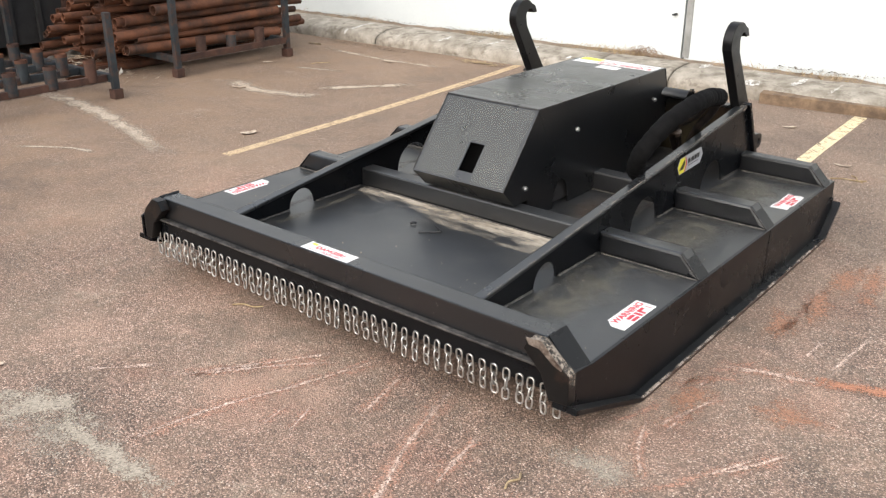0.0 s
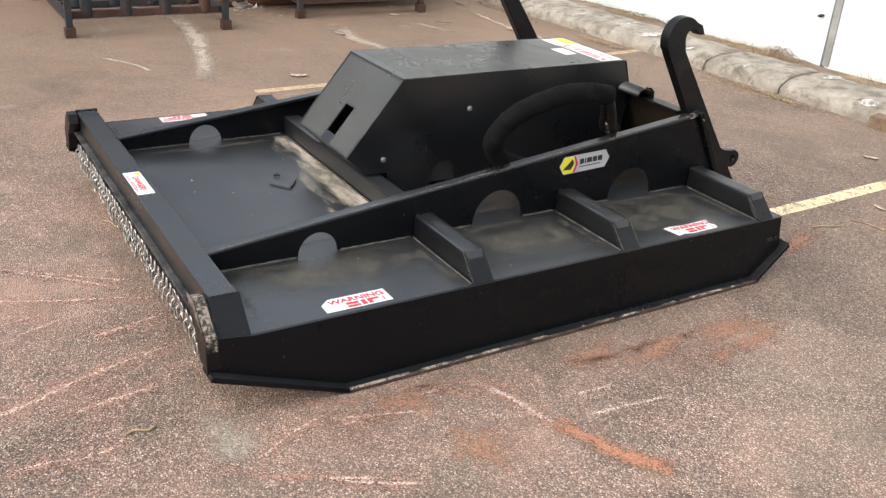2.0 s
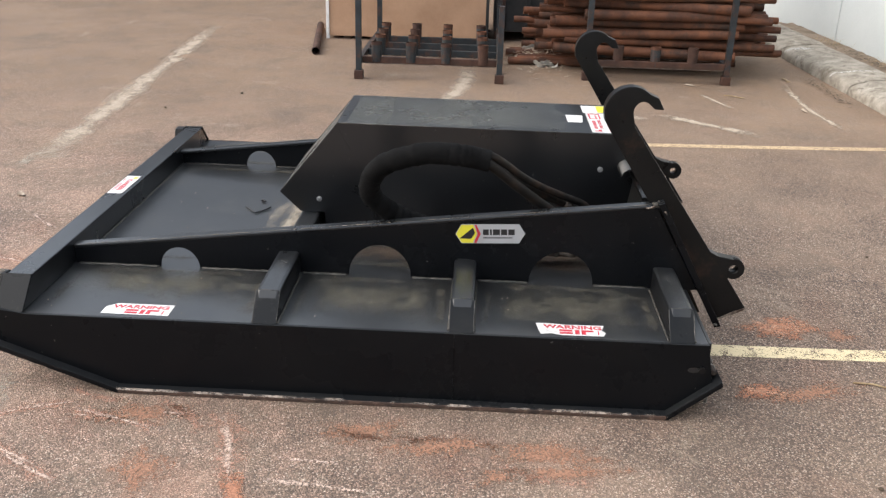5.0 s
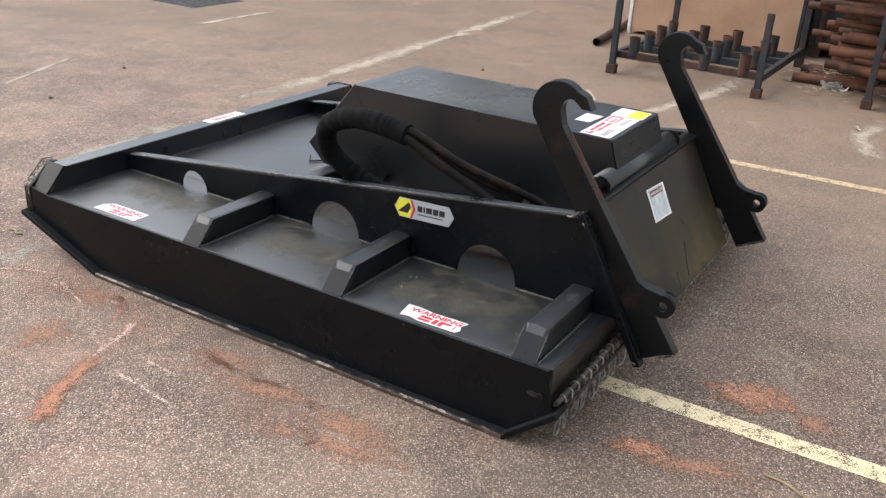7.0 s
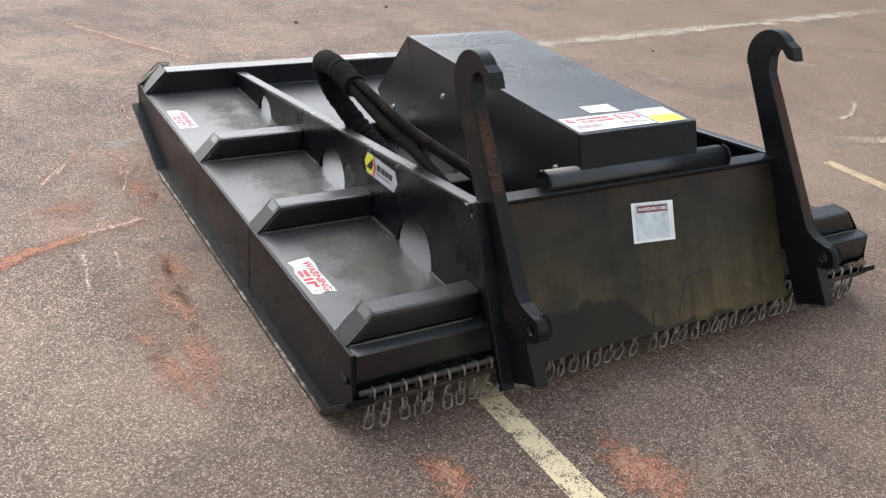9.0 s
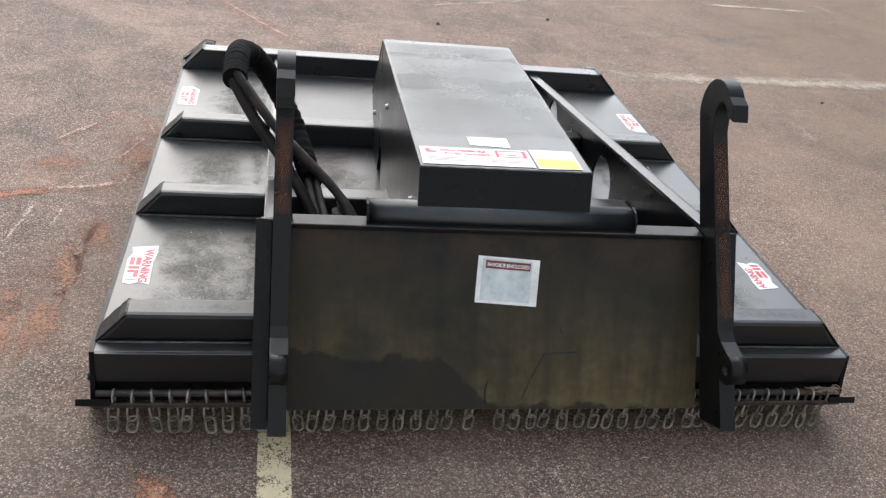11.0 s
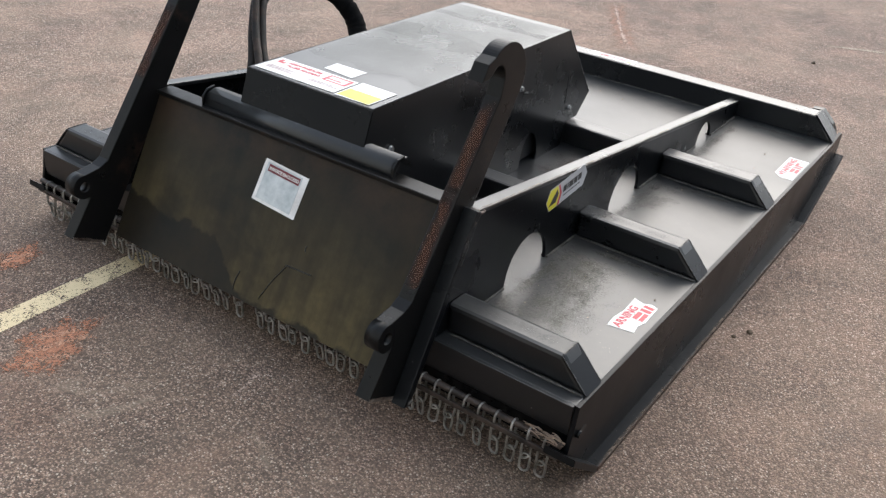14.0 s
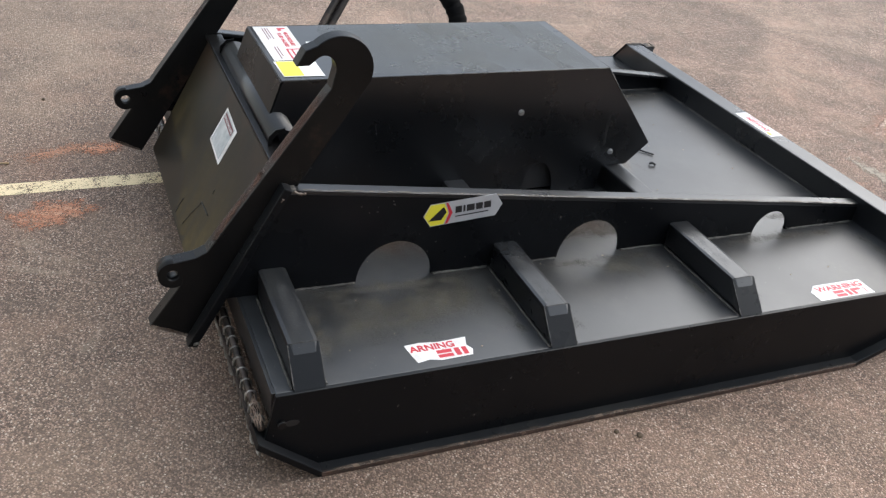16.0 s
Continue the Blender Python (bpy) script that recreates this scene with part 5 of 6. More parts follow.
crate = thing("plywood_crate", -7.62, 2.50, 0, "tall plywood crate standing on battens behind the rack", "crate")
bm = bmesh.new()
block(bm, -0.95, 0.0, -0.78, 0.77, 0.03, 1.3, 0.003)
part("panel", bm, plywood, crate)
for y in (-0.79, 0.775):
    bm = bmesh.new()
    block(bm, -0.03, 0.012, y - 0.015, y + 0.015, 0.0, 1.3, 0.002)
    part("corner_strip", bm, white_vinyl if y < 0 else dark_bin, crate)
for y in (-0.6, 0.0, 0.6):
    bm = bmesh.new()
    block(bm, -0.9, -0.05, y - 0.04, y + 0.04, 0.0, 0.03)
    part("batten", bm, timber, crate)

loose = thing("steel_pipe", -6.72, 1.75, 0.036, "short rusty pipe lying on the asphalt", "pipe")
bm = bmesh.new()
tube(bm, [(0.0, 0.0, 0), (-1.5, -0.22, 0)], 0.036, 14, cap=False)
tube(bm, [(0.0, 0.0, 0), (-1.5, -0.22, 0)], 0.030, 14, cap=False)
part("pipe", bm, dark_rust, loose)

stop = thing("wheel_stop", -1.32, 6.345, 0, "weathered timber wheel stop in front of the kerb", "wheel stop", turn=6.0)
bm = bmesh.new()
prism(bm, [(-0.05, 0.0), (-0.045, 0.072), (0.045, 0.078), (0.05, 0.0)], "x", -0.9, 0.9, 0.006)
part("sleeper", bm, timber, stop)

grate = thing("drain_grate", -5.75, -2.15, 0, "dark cast-iron drain grate set in the asphalt", "drain", kind="structure")
for k in range(9):
    bm = bmesh.new()
    block(bm, -0.3, 0.3, -0.25 + k * 0.06, -0.225 + k * 0.06, 0.0, 0.006)
    part("bar", bm, iron, grate)
bm = bmesh.new()
block(bm, -0.34, 0.34, -0.29, 0.29, 0.0, 0.003)
part("pit", bm, dark_bin, grate)

# rag and dry litter between the racks
bm = bmesh.new()
for k in range(16):
    a, r = rng.uniform(0, 6.28), rng.uniform(0.02, 0.10)
    c = Vector((r * 0.7 * math.cos(a), r * 1.15 * math.sin(a), 0))
    bend, size, lift = rng.uniform(0, 6.28), rng.uniform(0.04, 0.08), max(0.012, 0.055 - 0.4 * r)
    rows = []
    for i in range(9):
        t = bend + i * 0.42
        p = c + Vector((size * math.cos(t), size * 1.2 * math.sin(t), 0.006 + lift * (0.5 + 0.5 * math.sin(i * 1.1 + k))))
        side = Vector((0.3 * math.cos(t), 0.3 * math.sin(t), rng.uniform(-0.2, 1.0))).normalized() * rng.uniform(0.010, 0.026)
        rows.append([bm.verts.new((q.x, q.y, max(0.003, q.z))) for q in (p - side, p + Vector((0, 0, 0.006)), p + side)])
    for one, two in zip(rows, rows[1:]):
        for e in (0, 1):
            bm.faces.new((one[e], one[e + 1], two[e + 1], two[e])).smooth = True
solid("rag", bm, rag_white, "crumpled dirty white rag on the asphalt", "rag", at=pose(-6.62, 3.77, 0))
bm = bmesh.new()
for k in range(700):
    x, y = rng.gauss(0, 0.30), rng.gauss(0, 0.14)
    a, l = rng.uniform(0, 6.28), rng.uniform(0.015, 0.06)
    z = 0.004 + max(0, 0.11 - 0.3 * (x * x + y * y) ** 0.5) * rng.random()
    c, s = math.cos(a), math.sin(a)
    w = rng.uniform(0.004, 0.012)
    bm.faces.new([bm.verts.new(p) for p in ((x - c * l, y - s * l, z), (x + s * w, y - c * w, z + 0.006), (x + c * l, y + s * l, z + rng.uniform(0, 0.02)), (x - s * w, y + c * w, z + 0.004))])
tagged(solid("leaf_litter", bm, pale_leaf, "dry leaves and scraps between the racks", at=pose(-6.95, 3.78, 0)), category="litter", kind="stuff")

# tufts of dry grass at the foot of the wall
bm = bmesh.new()
for k in range(1100):
    x = rng.choice((-3.4, -1.8, -1.75, -0.7, -0.4, -0.35, 1.2, 0.6, -4.6)) + rng.gauss(0, 0.16)
    y = -0.07 + rng.uniform(-0.14, 0.05)
    a, l = rng.uniform(0, 6.28), rng.uniform(0.03, 0.09)
    c, s = math.cos(a) * l * 0.7, math.sin(a) * l * 0.7
    bm.faces.new([bm.verts.new(p) for p in ((x - 0.002, y, 0.10), (x + 0.003, y, 0.10), (x + c, min(y + s, -0.005), 0.10 + l * rng.uniform(0.2, 0.8)))])
tagged(solid("dry_grass", bm, straw, "tufts of dry grass along the wall foot", at=pose(-3.2, 6.94, 0, 0, 0, SKEW)), category="grass", kind="stuff")

# straw caught on the rear chain rod
bm = bmesh.new()
for k in range(34):
    p = Vector((rng.uniform(-0.05, 0.03), rng.gauss(0, 0.006), rng.gauss(0.002, 0.005)))
    d = Vector((rng.choice((-1, 1)), rng.uniform(-0.3, 0.3), rng.uniform(-0.35, 0.2))).normalized() * rng.uniform(0.010, 0.026)
    tube(bm, [p - d, p + Vector((0, 0, 0.004)), p + d], 0.0011, 4)
solid("straw_tuft", bm, twig_wood, "tuft of dry straw caught on the chain rod", "straw", at=pose(-2.93, 4.007, 0.152))

# twigs and scraps
for x, y, turn, l in ((-1.18, 4.82, 20, 0.09), (-1.15, 4.86, -50, 0.06), (-2.45, 1.82, 30, 0.06), (-1.25, 4.62, 75, 0.09), (-6.31, 5.8, 10, 0.07), (-5.6, 5.2, 60, 0.08), (-1.07, 1.59, 90, 0.04)):
    bm = bmesh.new()
    tube(bm, curve([(-l, 0, 0.004), (-l * 0.3, 0.008, 0.006), (l * 0.4, -0.006, 0.005), (l, 0.006, 0.004)], 4), [0.0035] * 13, 5)
    solid("twig", bm, straw, "short dry pale twig on the asphalt", "twig", "twigs on the ground", at=pose(x, y, 0, 0, 0, turn))

# heap of dry brushwood and fallen leaves along the kerb and the wall
bm = bmesh.new()
for k in range(80):
    x, a = rng.gauss(0, 0.085), rng.uniform(0, 6.28)
    l, h = rng.uniform(0.03, 0.11), rng.uniform(0.008, 0.085) * math.exp(-(x / 0.15) ** 2)
    p = [Vector((x - l * math.cos(a), -0.11 - 0.4 * l * math.sin(a), 0.10)), Vector((x, -0.10, 0.10 + h)), Vector((x + l * math.cos(a), -0.10 + 0.4 * l * math.sin(a), 0.10 + h * rng.uniform(0, 0.6)))]
    tube(bm, curve(p, 4), 0.0016, 4)
solid("brushwood", bm, twig_wood, "heap of dry brown brushwood against the wall", "brushwood", at=pose(-3.44, 6.92, 0, 0, 0, SKEW))


def leaves(x, y, z, count, sx, sy, turn, mat, label):
    bm = bmesh.new()
    for k in range(count):
        u, v = rng.gauss(0, sx), rng.gauss(0, sy)
        a, l = rng.uniform(0, 6.28), rng.uniform(0.006, 0.026)
        c, s, w = math.cos(a), math.sin(a), l * rng.uniform(0.15, 0.4)
        h = rng.uniform(0.002, 0.014)
        bm.faces.new([bm.verts.new(p) for p in ((u - c * l, v - s * l, h), (u + s * w, v - c * w, h + 0.004), (u + c * l, v + s * l, h + rng.uniform(0, 0.01)), (u - s * w, v + c * w, h + 0.003))])
    tagged(solid("leaf_litter", bm, mat, label, at=pose(x, y, z, 0, 0, turn)), category="litter", kind="stuff")


leaves(-2.95, 6.17, 0, 260, 0.20, 0.035, SKEW, straw, "dry leaves gathered along the kerb foot")
leaves(-4.55, 6.06, 0, 160, 0.14, 0.03, SKEW, straw, "dry leaves gathered along the kerb foot")
leaves(-5.9, 6.0, 0, 120, 0.3, 0.03, SKEW, dead_leaf, "dry leaves gathered along the kerb foot")
leaves(-3.3, 6.05, 0, 60, 0.3, 0.10, SKEW, straw, "dry leaves scattered on the asphalt")
leaves(-2.1, 6.95, 0.12, 110, 0.22, 0.04, SKEW, dead_leaf, "dark dead leaves along the wall foot")
leaves(-1.4, 7.0, 0.12, 90, 0.2, 0.04, SKEW, dead_leaf, "dark dead leaves along the wall foot")
leaves(-4.9, 6.74, 0.12, 220, 0.3, 0.04, SKEW, dead_leaf, "dark dead leaves along the wall foot")
leaves(-6.6, 6.62, 0.12, 220, 0.4, 0.04, SKEW, dead_leaf, "dark dead leaves along the wall foot")

# pale scraps of leaf and paper lying about
for x, y, turn, l in ((-6.31, 5.80, 10, 0.06), (-5.96, 4.93, 50, 0.04), (-5.38, 4.15, 20, 0.06), (-1.80, 5.68, 35, 0.045), (-1.45, 6.07, 0, 0.025), (-4.33, 3.38, 70, 0.05), (-5.2, 5.6, 0, 0.05), (-2.75, 1.0, 40, 0.035), (-6.9, 5.1, 30, 0.05), (-1.28, 5.05, 10, 0.045)):
    bm = bmesh.new()
    grid = {}
    for i in range(7):
        for j in range(4):
            u, v = i / 6 - 0.5, j / 3 - 0.5
            grid[i, j] = bm.verts.new((u * 2 * l, v * l * (0.9 + 0.5 * math.sin(x * 40)) * (1 - 1.9 * u * u) + 0.25 * l * u * u, 0.004 + l * (0.5 * u * u + 0.6 * v * v) * 0.7 + 0.003 * noise.noise(Vector((u * 9 + x, v * 9, y)))))
    for i in range(6):
        for j in range(3):
            bm.faces.new((grid[i, j], grid[i + 1, j], grid[i + 1, j + 1], grid[i, j + 1])).smooth = True
    solid("dry_leaf", bm, pale_leaf, "curled pale dry leaf on the asphalt", "leaf", "leaves on the ground", at=pose(x, y, 0, 0, 0, turn))

# crumpled grey sheet beside the pipes
bm = bmesh.new()
grid = {}
for i in range(20):
    for j in range(12):
        u, v = i / 19 - 0.5, j / 11 - 0.5
        h = 0.06 + 0.09 * noise.noise(Vector((u * 4, v * 4, 3))) + 0.07 * noise.noise(Vector((u * 11, v * 11, 5)))
        grid[i, j] = bm.verts.new((u * 0.42, v * 0.52, max(0.003, h * (1 - 2.6 * (u * u + v * v)))))
for i in range(19):
    for j in range(11):
        bm.faces.new((grid[i, j], grid[i + 1, j], grid[i + 1, j + 1], grid[i, j + 1])).smooth = True
solid("plastic_sheet", bm, grey_sheet, "crumpled dusty grey plastic sheet between the racks", "sheet", at=pose(-7.2, 3.80, 0, 0, 0, 20))

# grime gathered along the joints of the deck
for s in (1, -1):
    for y0, y1 in ((1.92, 2.58), (2.69, 3.18), (3.29, 3.84)):
        for line, w in (
            ([(s * 0.64, y0), (s * 0.63, (y0 + y1) / 2), (s * 0.64, y1)], 0.075),
            ([(s * 0.63, y1 - 0.03), (s * 0.8, y1 - 0.015), (s * 0.95, y1 - 0.02)], 0.07),
            ([(s * 0.63, y0 + 0.03), (s * 0.8, y0 + 0.02), (s * 0.93, y0 + 0.02)], 0.05),
        ):
            bm = bmesh.new()
            ribbon(bm, curve([Vector((x, y, 0.2479)) for x, y in line], 10), w, 0.5, s * 3 + y0)
            mpart("grime", bm, deck_grime, deck, "tan dirt dried along the joint")
    for line, w in (([(s * 0.52, 1.93), (s * 0.51, 2.3), (s * 0.52, 2.56)], 0.06), ([(s * 0.50, 2.70), (s * 0.49, 2.9), (s * 0.50, 3.17)], 0.10)):
        bm = bmesh.new()
        ribbon(bm, curve([Vector((x, y, 0.2482)) for x, y in line], 10), w, 0.5, s + 2.0)
        mpart("grime", bm, deck_grime, deck, "tan dirt dried along the joint")

# dried mud in the bays and scuffs along the rib tops
for side, y0, y1, x, wide, mat in (
    (1, 2.69, 3.18, 0.78, 0.32, mud_film), (1, 3.29, 3.84, 0.78, 0.33, mud_film), (-1, 3.29, 3.84, 0.76, 0.30, mud_film), (1, 1.93, 2.58, 0.72, 0.22, mud_film),
    (1, 2.69, 3.18, 0.39, 0.30, brown_mud), (1, 3.29, 3.79, 0.39, 0.30, brown_mud), (-1, 2.69, 3.18, 0.39, 0.30, brown_mud), (-1, 3.29, 3.79, 0.39, 0.30, brown_mud),
):
    bm = bmesh.new()
    ribbon(bm, curve([Vector((side * x, y0, 0.2485)), Vector((side * x, (y0 + y1) / 2, 0.2485)), Vector((side * x, y1, 0.2485))], 10), wide, 0.15, side + y0)
    mpart("mud_film", bm, mat, deck, "thin dried mud in the bay")
for side, y0, y1, x, wide in ((1, 2.69, 3.18, 0.77, 0.36), (1, 3.29, 3.84, 0.77, 0.36), (1, 1.93, 2.58, 0.74, 0.30), (-1, 3.32, 3.80, 0.73, 0.28), (-1, 2.72, 3.0, 0.68, 0.14)):
    bm = bmesh.new()
    ribbon(bm, curve([Vector((side * x, y0, 0.2488)), Vector((side * x, (y0 + y1) / 2, 0.2488)), Vector((side * x, y1, 0.2488))], 10), wide, 0.12, side * 2 + y0)
    mpart("mud_film", bm, bay_mud, deck, "pale mud film dried in the bay")
for y in (2.635, 3.234, 3.896):
    for side in (1, -1):
        bm = bmesh.new()
        ribbon(bm, curve([Vector((side * 0.61, y, 0.3266)), Vector((side * 0.75, y, 0.3266)), Vector((side * 0.90, y, 0.3266))], 8), 0.058, 0.1, side + y)
        mpart("scuff", bm, rib_scuff, deck, "grey scuffs on the rib top")

# dusty film on the front of the cover, spread further back as painted sky sheen
for y, w in ((2.84, 0.17), (3.06, 0.36), (3.34, 0.46)):
    bm = bmesh.new()
    ribbon(bm, curve([Vector((-0.215, y, 0.6818 + 0.0003 * w)), Vector((0.0, y, 0.6818 + 0.0003 * w)), Vector((0.215, y, 0.6818 + 0.0003 * w))], 8), w, 0.2, y)
    mpart("pale_film", bm, cover_haze, cover, "thin dusty film and painted sheen on the cover")

# a faint pale film lifts the tone of the sloped panel
bm = bmesh.new()
uv = bm.loops.layers.uv.new("UVMap")
for u0, u1, v0, v1 in ((-0.21, -0.02, 0.02, 0.98), (0.06, 0.21, 0.02, 0.98), (-0.02, 0.06, 0.50, 0.98)):
    f = bm.faces.new([bm.verts.new(slope(u, v, 0.12)) for u, v in ((u0, v0), (u1, v0), (u1, v1), (u0, v1))])
    for corner in f.loops:
        corner[uv].uv = (0.0, 0.2)
mpart("pale_film", bm, cover_haze, cover, "thin pale film on the sloped panel")

# pale specks lying on the deck
bm = bmesh.new()
for k in range(90):
    x, y = rng.uniform(-0.95, 0.95), rng.uniform(1.92, 3.82)
    if any(abs(abs(x) - e) < w for e, w in ((0.575, 0.035), (0.965, 0.02))) or any(0 < y - e < 0.085 for e in (2.59, 3.19)) or (abs(x) < 0.24 and y > 2.55):
        continue
    r, a = rng.uniform(0.0012, 0.0036), rng.uniform(0, 6.28)
    top = bm.verts.new((x, y - MY, 0.2495 + r * 0.8))
    rim = [bm.verts.new((x + r * rng.uniform(0.6, 1.3) * math.cos(a + i * 1.257), y - MY + r * rng.uniform(0.6, 1.3) * math.sin(a + i * 1.257), 0.2478)) for i in range(5)]
    for i in range(5):
        bm.faces.new((rim[i], rim[(i + 1) % 5], top))
tagged(solid("debris", bm, pale_leaf, "pale grit and crumbs scattered on the deck", at=pose(MX, MY, 0)), category="debris", kind="stuff")
bm = bmesh.new()
line = curve([(0.990, 3.215, 0.02), (0.990, 3.215, 0.13), (0.990, 3.215, 0.244)], 12)
tube(bm, line, [0.0018 * random.uniform(0.7, 1.2) for _ in line], 5)
mpart("seam", bm, black_paint, label="painted-over weld seam on the side")

# small dark stones
for x, y, size in ((-3.12, 3.02, 0.009), (-3.09, 3.075, 0.007), (-3.28, -0.35, 0.012), (-2.45, -0.03, 0.012), (-5.1, 1.5, 0.012), (-4.6, 1.1, 0.010), (-0.7, 4.4, 0.008), (-2.4, 5.0, 0.007)):
    bm = bmesh.new()
    bmesh.ops.create_icosphere(bm, subdivisions=2, radius=size)
    for v in bm.verts:
        v.co *= 1 + 0.35 * noise.noise(v.co * 90 + Vector((x, y, 0)))
        v.co.z = max(v.co.z * 0.7, -size * 0.4) + size * 0.4
    solid("pebble", bm, dead_leaf, "small dark pebble on the asphalt", "pebble", "pebbles on the ground", at=pose(x, y, 0, 0, 0, x * 90))

# scuffs on the ground
def scratch(points, w, chalk=True):
    strip("scuff_mark", red_scuff, points, w * 3.0, "reddish scuffed scratch on the asphalt", 0.7, 0.0022)
    if chalk:
        strip("scuff_mark", chalk_scuff, points, w * 0.9, "pale chalky scratch on the asphalt", 0.7, 0.0030)


for points, w in (
    ([(-2.04, 1.03), (-2.01, 1.17), (-1.97, 1.34), (-1.90, 1.51), (-1.84, 1.69), (-1.775, 1.90)], 0.026),
    ([(-2.27, 1.30), (-2.14, 1.48), (-2.03, 1.64), (-1.93, 1.80)], 0.028),
    ([(-1.61, 1.56), (-1.64, 1.70), (-1.68, 1.85)], 0.026),
    ([(-1.29, 1.25), (-1.33, 1.37), (-1.40, 1.53), (-1.50, 1.88)], 0.030),
    ([(-0.92, 2.50), (-0.79, 2.575), (-0.64, 2.615), (-0.44, 2.70), (-0.32, 2.78)], 0.036),
    ([(-0.66, 1.97), (-0.60, 2.07), (-0.53, 2.20)], 0.022),
    ([(-1.00, -0.36), (-1.25, 0.10), (-1.60, 0.68)], 0.05),
    ([(-0.90, 2.06), (-0.86, 2.20), (-0.80, 2.38)], 0.022),
):
    scratch(points, w)
for points, w in (
    ([(-0.60, 2.69), (-0.585, 2.88), (-0.56, 3.07)], 0.022),
    ([(-0.70, 2.72), (-0.69, 2.92)], 0.022),
    ([(-2.15, 4.10), (-2.17, 4.18), (-2.19, 4.26)], 0.03),
    ([(-2.52, 1.16), (-2.42, 1.26), (-2.33, 1.36)], 0.03),
):
    strip("scuff_mark", chalk_scuff, points, w, "pale chalky scratch on the asphalt", 0.8, 0.0026)
for points, w in (
    ([(-6.45, 3.12), (-5.95, 3.135), (-5.50, 3.08), (-5.08, 2.985), (-4.75, 2.90), (-4.30, 2.76)], 0.155),
    ([(-3.24, 0.84), (-4.25, 0.76), (-6.47, 0.58), (-8.3, 0.43)], 0.20),
    ([(-4.94, 4.50), (-4.69, 4.80), (-4.44, 5.10)], 0.13),
    ([(-5.70, 4.94), (-5.42, 5.02), (-5.20, 5.09)], 0.06),
    ([(-6.1, 5.72), (-5.3, 5.66), (-4.6, 5.72)], 0.07),
    ([(-5.7, 4.3), (-5.2, 4.2), (-4.7, 4.35)], 0.16),
    ([(-5.2, 2.3), (-4.9, 2.5), (-4.7, 2.55)], 0.05),
    ([(-4.75, -1.22), (-5.15, -1.24), (-5.95, -1.26)], 0.11),
    ([(-2.35, -0.46), (-2.85, -0.69), (-3.35, -0.91)], 0.06),
):
    strip("dust_trail", dust_line, points, w, "pale tan dust trail on the asphalt", 0.6, 0.0026)
for x, y, rx, ry, turn in (
    (-1.85, 1.40, 0.42, 0.30, 20), (-1.30, 1.50, 0.30, 0.28, 0), (-0.85, 2.15, 0.22, 0.34, 10), (-0.72, 3.30, 0.20, 0.55, 3), (-0.55, 2.45, 0.22, 0.25, 0),
    (-1.30, 4.42, 0.34, 0.22, 10), (-1.8, 4.6, 0.3, 0.18, 0), (-2.35, 1.30, 0.25, 0.2, 0),
):
    blot("scuff_haze", red_haze, x, y, rx, ry, turn, "faint reddish dust rubbed into the asphalt", 0.0018)
for x, y, rx, ry, turn in (
    (-1.19, 4.36, 0.05, 0.20, 16), (-0.85, 2.95, 0.06, 0.16, 8), (-0.80, 3.20, 0.05, 0.18, 8),
    (-0.78, 3.50, 0.06, 0.18, 0), (-0.70, 3.55, 0.04, 0.15, 12), (-0.67, 3.36, 0.03, 0.08, 30), (-0.89, 2.30, 0.06, 0.14, 10), (-0.62, 2.38, 0.10, 0.08, 0), (-1.62, 4.6, 0.05, 0.07, 0),
):
    blot("scuff_patch", red_patch, x, y, rx * 1.1, ry * 1.1, turn, "reddish brick-dust patch on the asphalt")
blot("scuff_patch", brick_rub, -1.66, 4.40, 0.085, 0.135, 22, "orange brick-dust patch on the asphalt", 0.0028)
blot("scuff_patch", brick_rub, -1.19, 4.20, 0.05, 0.09, 16, "orange brick-dust patch on the asphalt", 0.0028)
strip("cement_trail", cement, [(-2.30, 0.955), (-2.15, 0.965), (-1.95, 0.975), (-1.76, 0.965)], 0.085, "pale cement trail on the asphalt", 0.5, 0.0028)
blot("cement_spill", cement, -2.40, 0.975, 0.20, 0.10, 28, "pale cement spill on the asphalt", 0.0032)
blot("cement_spill", cement_haze, -3.27, 0.76, 0.13, 0.07, 0, "thin cement film on the asphalt", 0.0036)
blot("cement_spill", cement_haze, -2.25, 0.93, 0.36, 0.16, 10, "thin cement film on the asphalt", 0.0026)
strip("cement_trail", cement_haze, [(-1.04, 1.84), (-0.96, 1.785), (-0.90, 1.775), (-0.82, 1.775)], 0.04, "pale cement trail on the asphalt", 0.8, 0.0028)
blot("cement_spill", cement_haze, -0.93, 1.79, 0.22, 0.09, 20, "thin cement film on the asphalt", 0.0021)
strip("scuff_mark", brick_rub, [(-0.62, 2.63), (-0.50, 2.67), (-0.40, 2.715), (-0.30, 2.79)], 0.065, "orange brick-dust streak on the asphalt", 0.5, 0.0034)
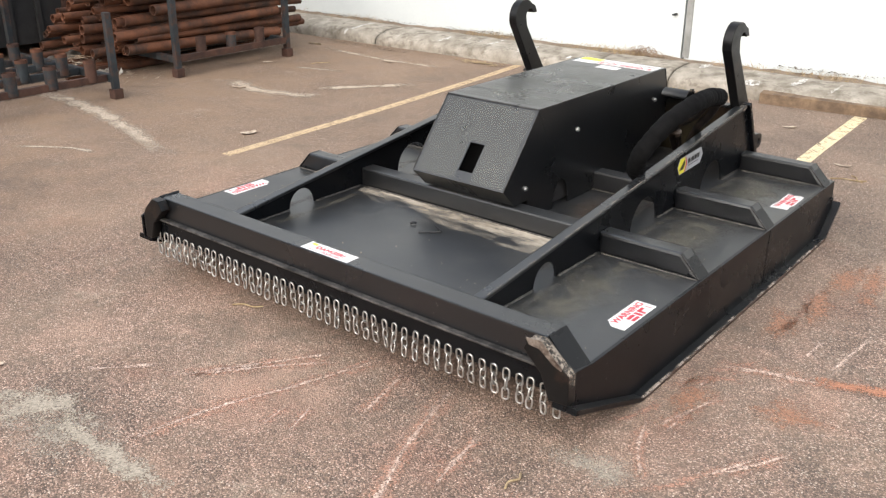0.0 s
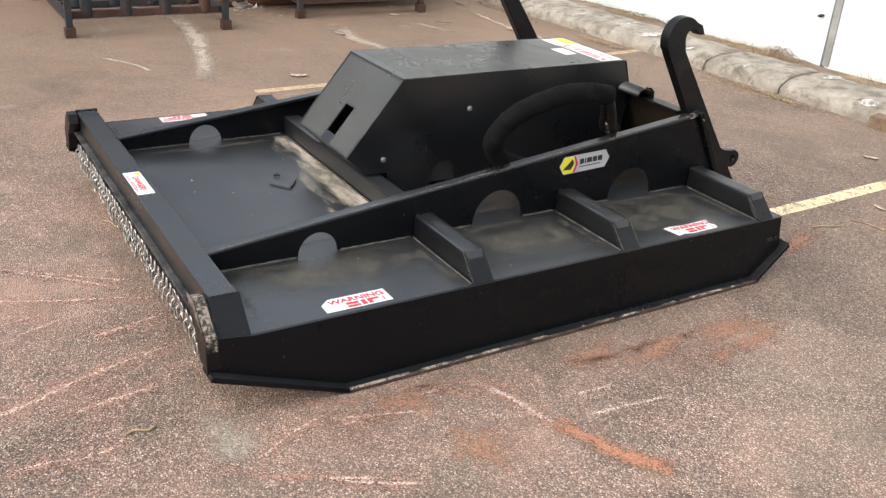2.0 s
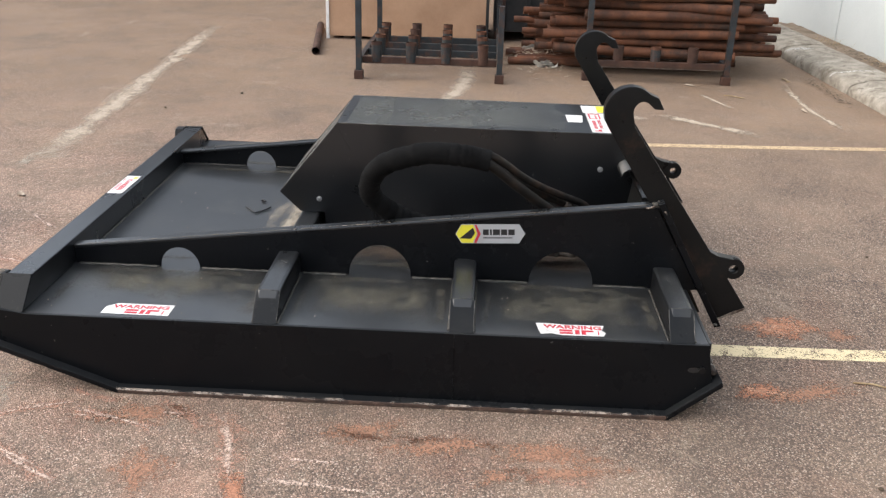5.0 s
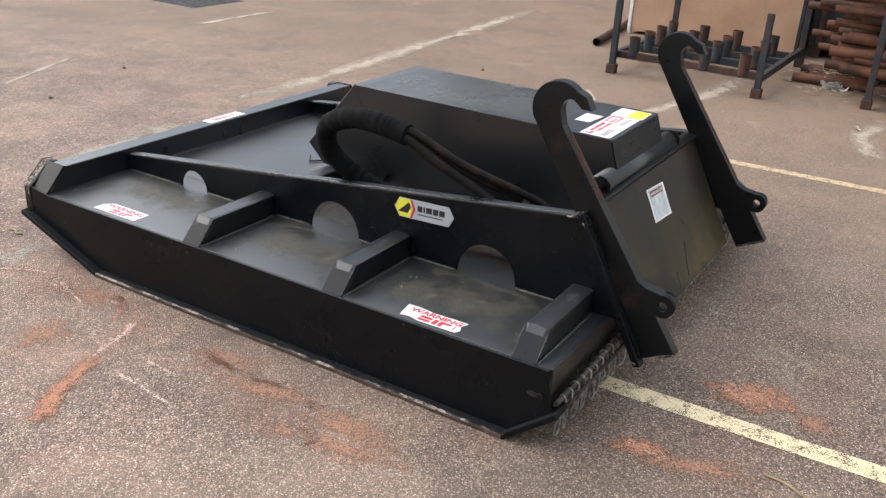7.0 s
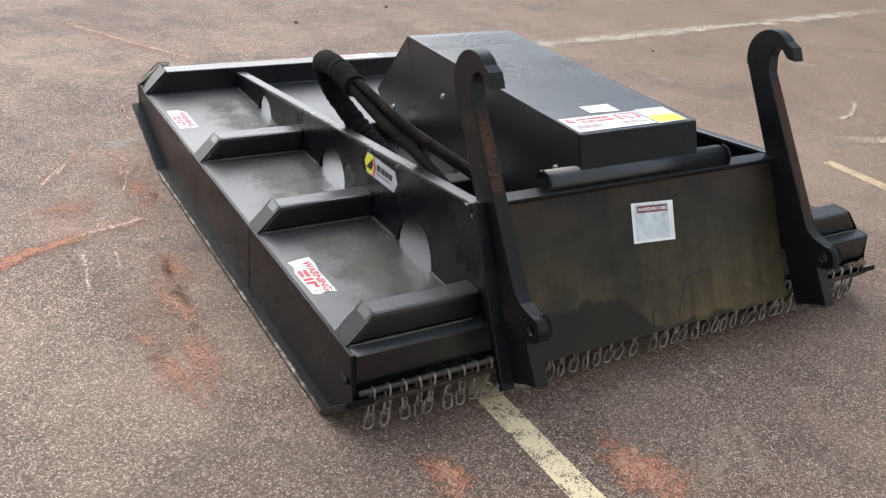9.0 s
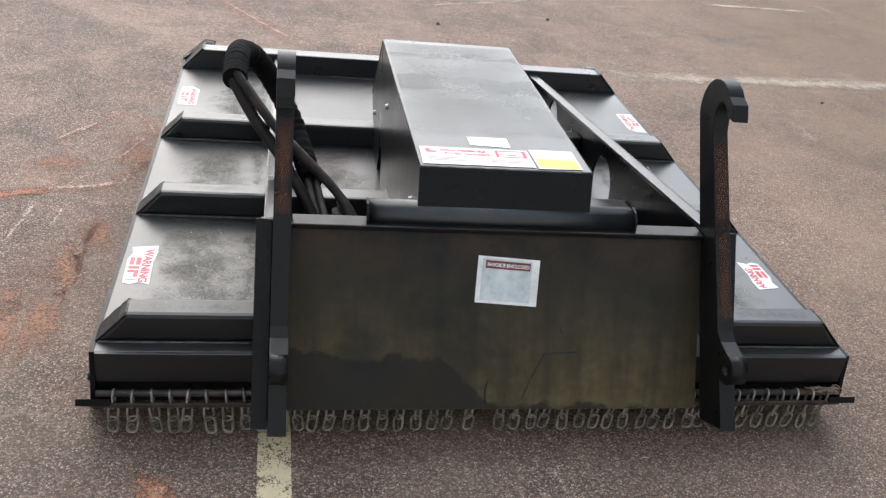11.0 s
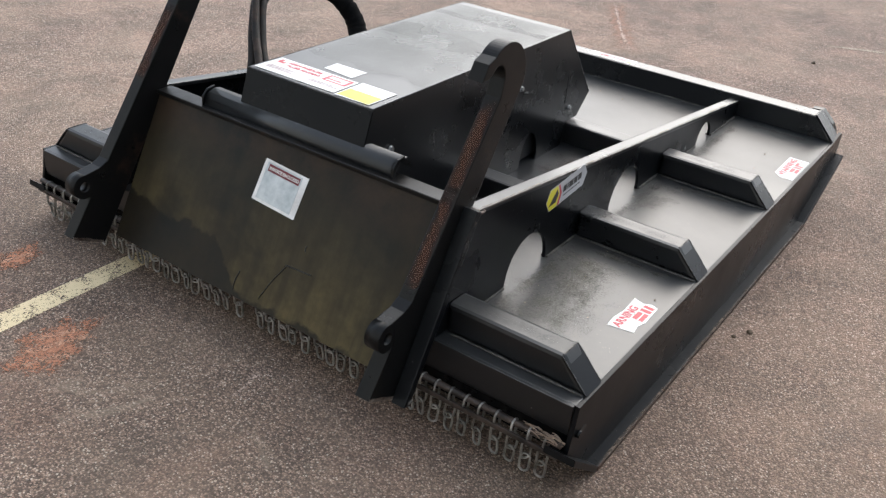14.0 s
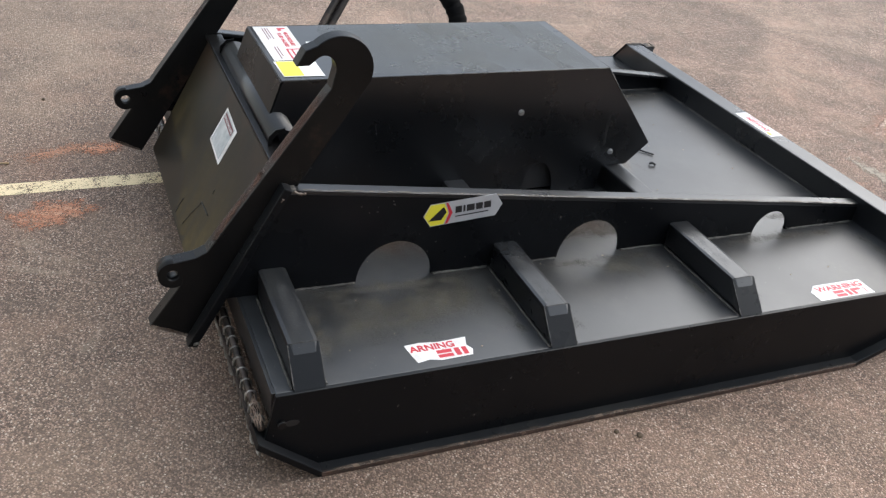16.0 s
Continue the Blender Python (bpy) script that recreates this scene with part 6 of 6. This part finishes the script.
for points, w in (
    ([(-1.02, 2.00), (-0.97, 2.10), (-0.94, 2.24)], 0.05), ([(-0.93, 2.46), (-0.85, 2.55), (-0.80, 2.68)], 0.04), ([(-0.97, 2.30), (-0.90, 2.42), (-0.80, 2.50)], 0.05),
    ([(-0.84, 2.86), (-0.82, 3.05), (-0.84, 3.22)], 0.05), ([(-0.74, 3.32), (-0.66, 3.48), (-0.66, 3.66)], 0.05), ([(-0.86, 1.70), (-0.74, 1.84), (-0.68, 1.98)], 0.04),
):
    strip("scuff_mark", red_scuff, points, w, "broken reddish scrape on the asphalt", 0.9, 0.0024)
for points, w in (
    ([(-2.2, 1.38), (-2.04, 1.58), (-1.86, 1.77)], 0.026),
    ([(-1.02, 1.36), (-1.02, 1.46), (-1.04, 1.57)], 0.020),
    ([(-0.8, 1.8), (-0.89, 1.95), (-0.94, 2.11)], 0.020),
    ([(-1.04, 1.24), (-1.04, 1.35), (-1.02, 1.44)], 0.024),
    ([(-0.86, 2.07), (-0.86, 2.21)], 0.016),
    ([(-1.8, 1.34), (-1.82, 1.44)], 0.020),
    ([(-1.27, 1.72), (-1.25, 1.57), (-1.22, 1.43)], 0.030),
    ([(-1.71, 1.36), (-1.76, 1.5)], 0.016),
    ([(-0.69, 1.93), (-0.6, 2.11)], 0.020),
    ([(-0.9, 2.34), (-0.89, 2.42)], 0.020),
):
    strip("scuff_mark", red_scuff, points, w * 2.6, "reddish scuffed scratch on the asphalt", 0.9, 0.0025)
    strip("scuff_mark", chalk_scuff, points, w * 0.8, "pale chalky scratch on the asphalt", 0.9, 0.0032)
for points, w in (([(-1.72, 4.30), (-1.67, 4.38), (-1.64, 4.50)], 0.045), ([(-1.68, 4.29), (-1.63, 4.36), (-1.60, 4.46)], 0.035), ([(-1.74, 4.38), (-1.70, 4.46), (-1.68, 4.53)], 0.03), ([(-1.20, 4.15), (-1.19, 4.22), (-1.17, 4.30)], 0.03)):
    strip("scuff_mark", chalk_rub, points, w, "pale orange scrape in the brick dust", 0.9, 0.0036)
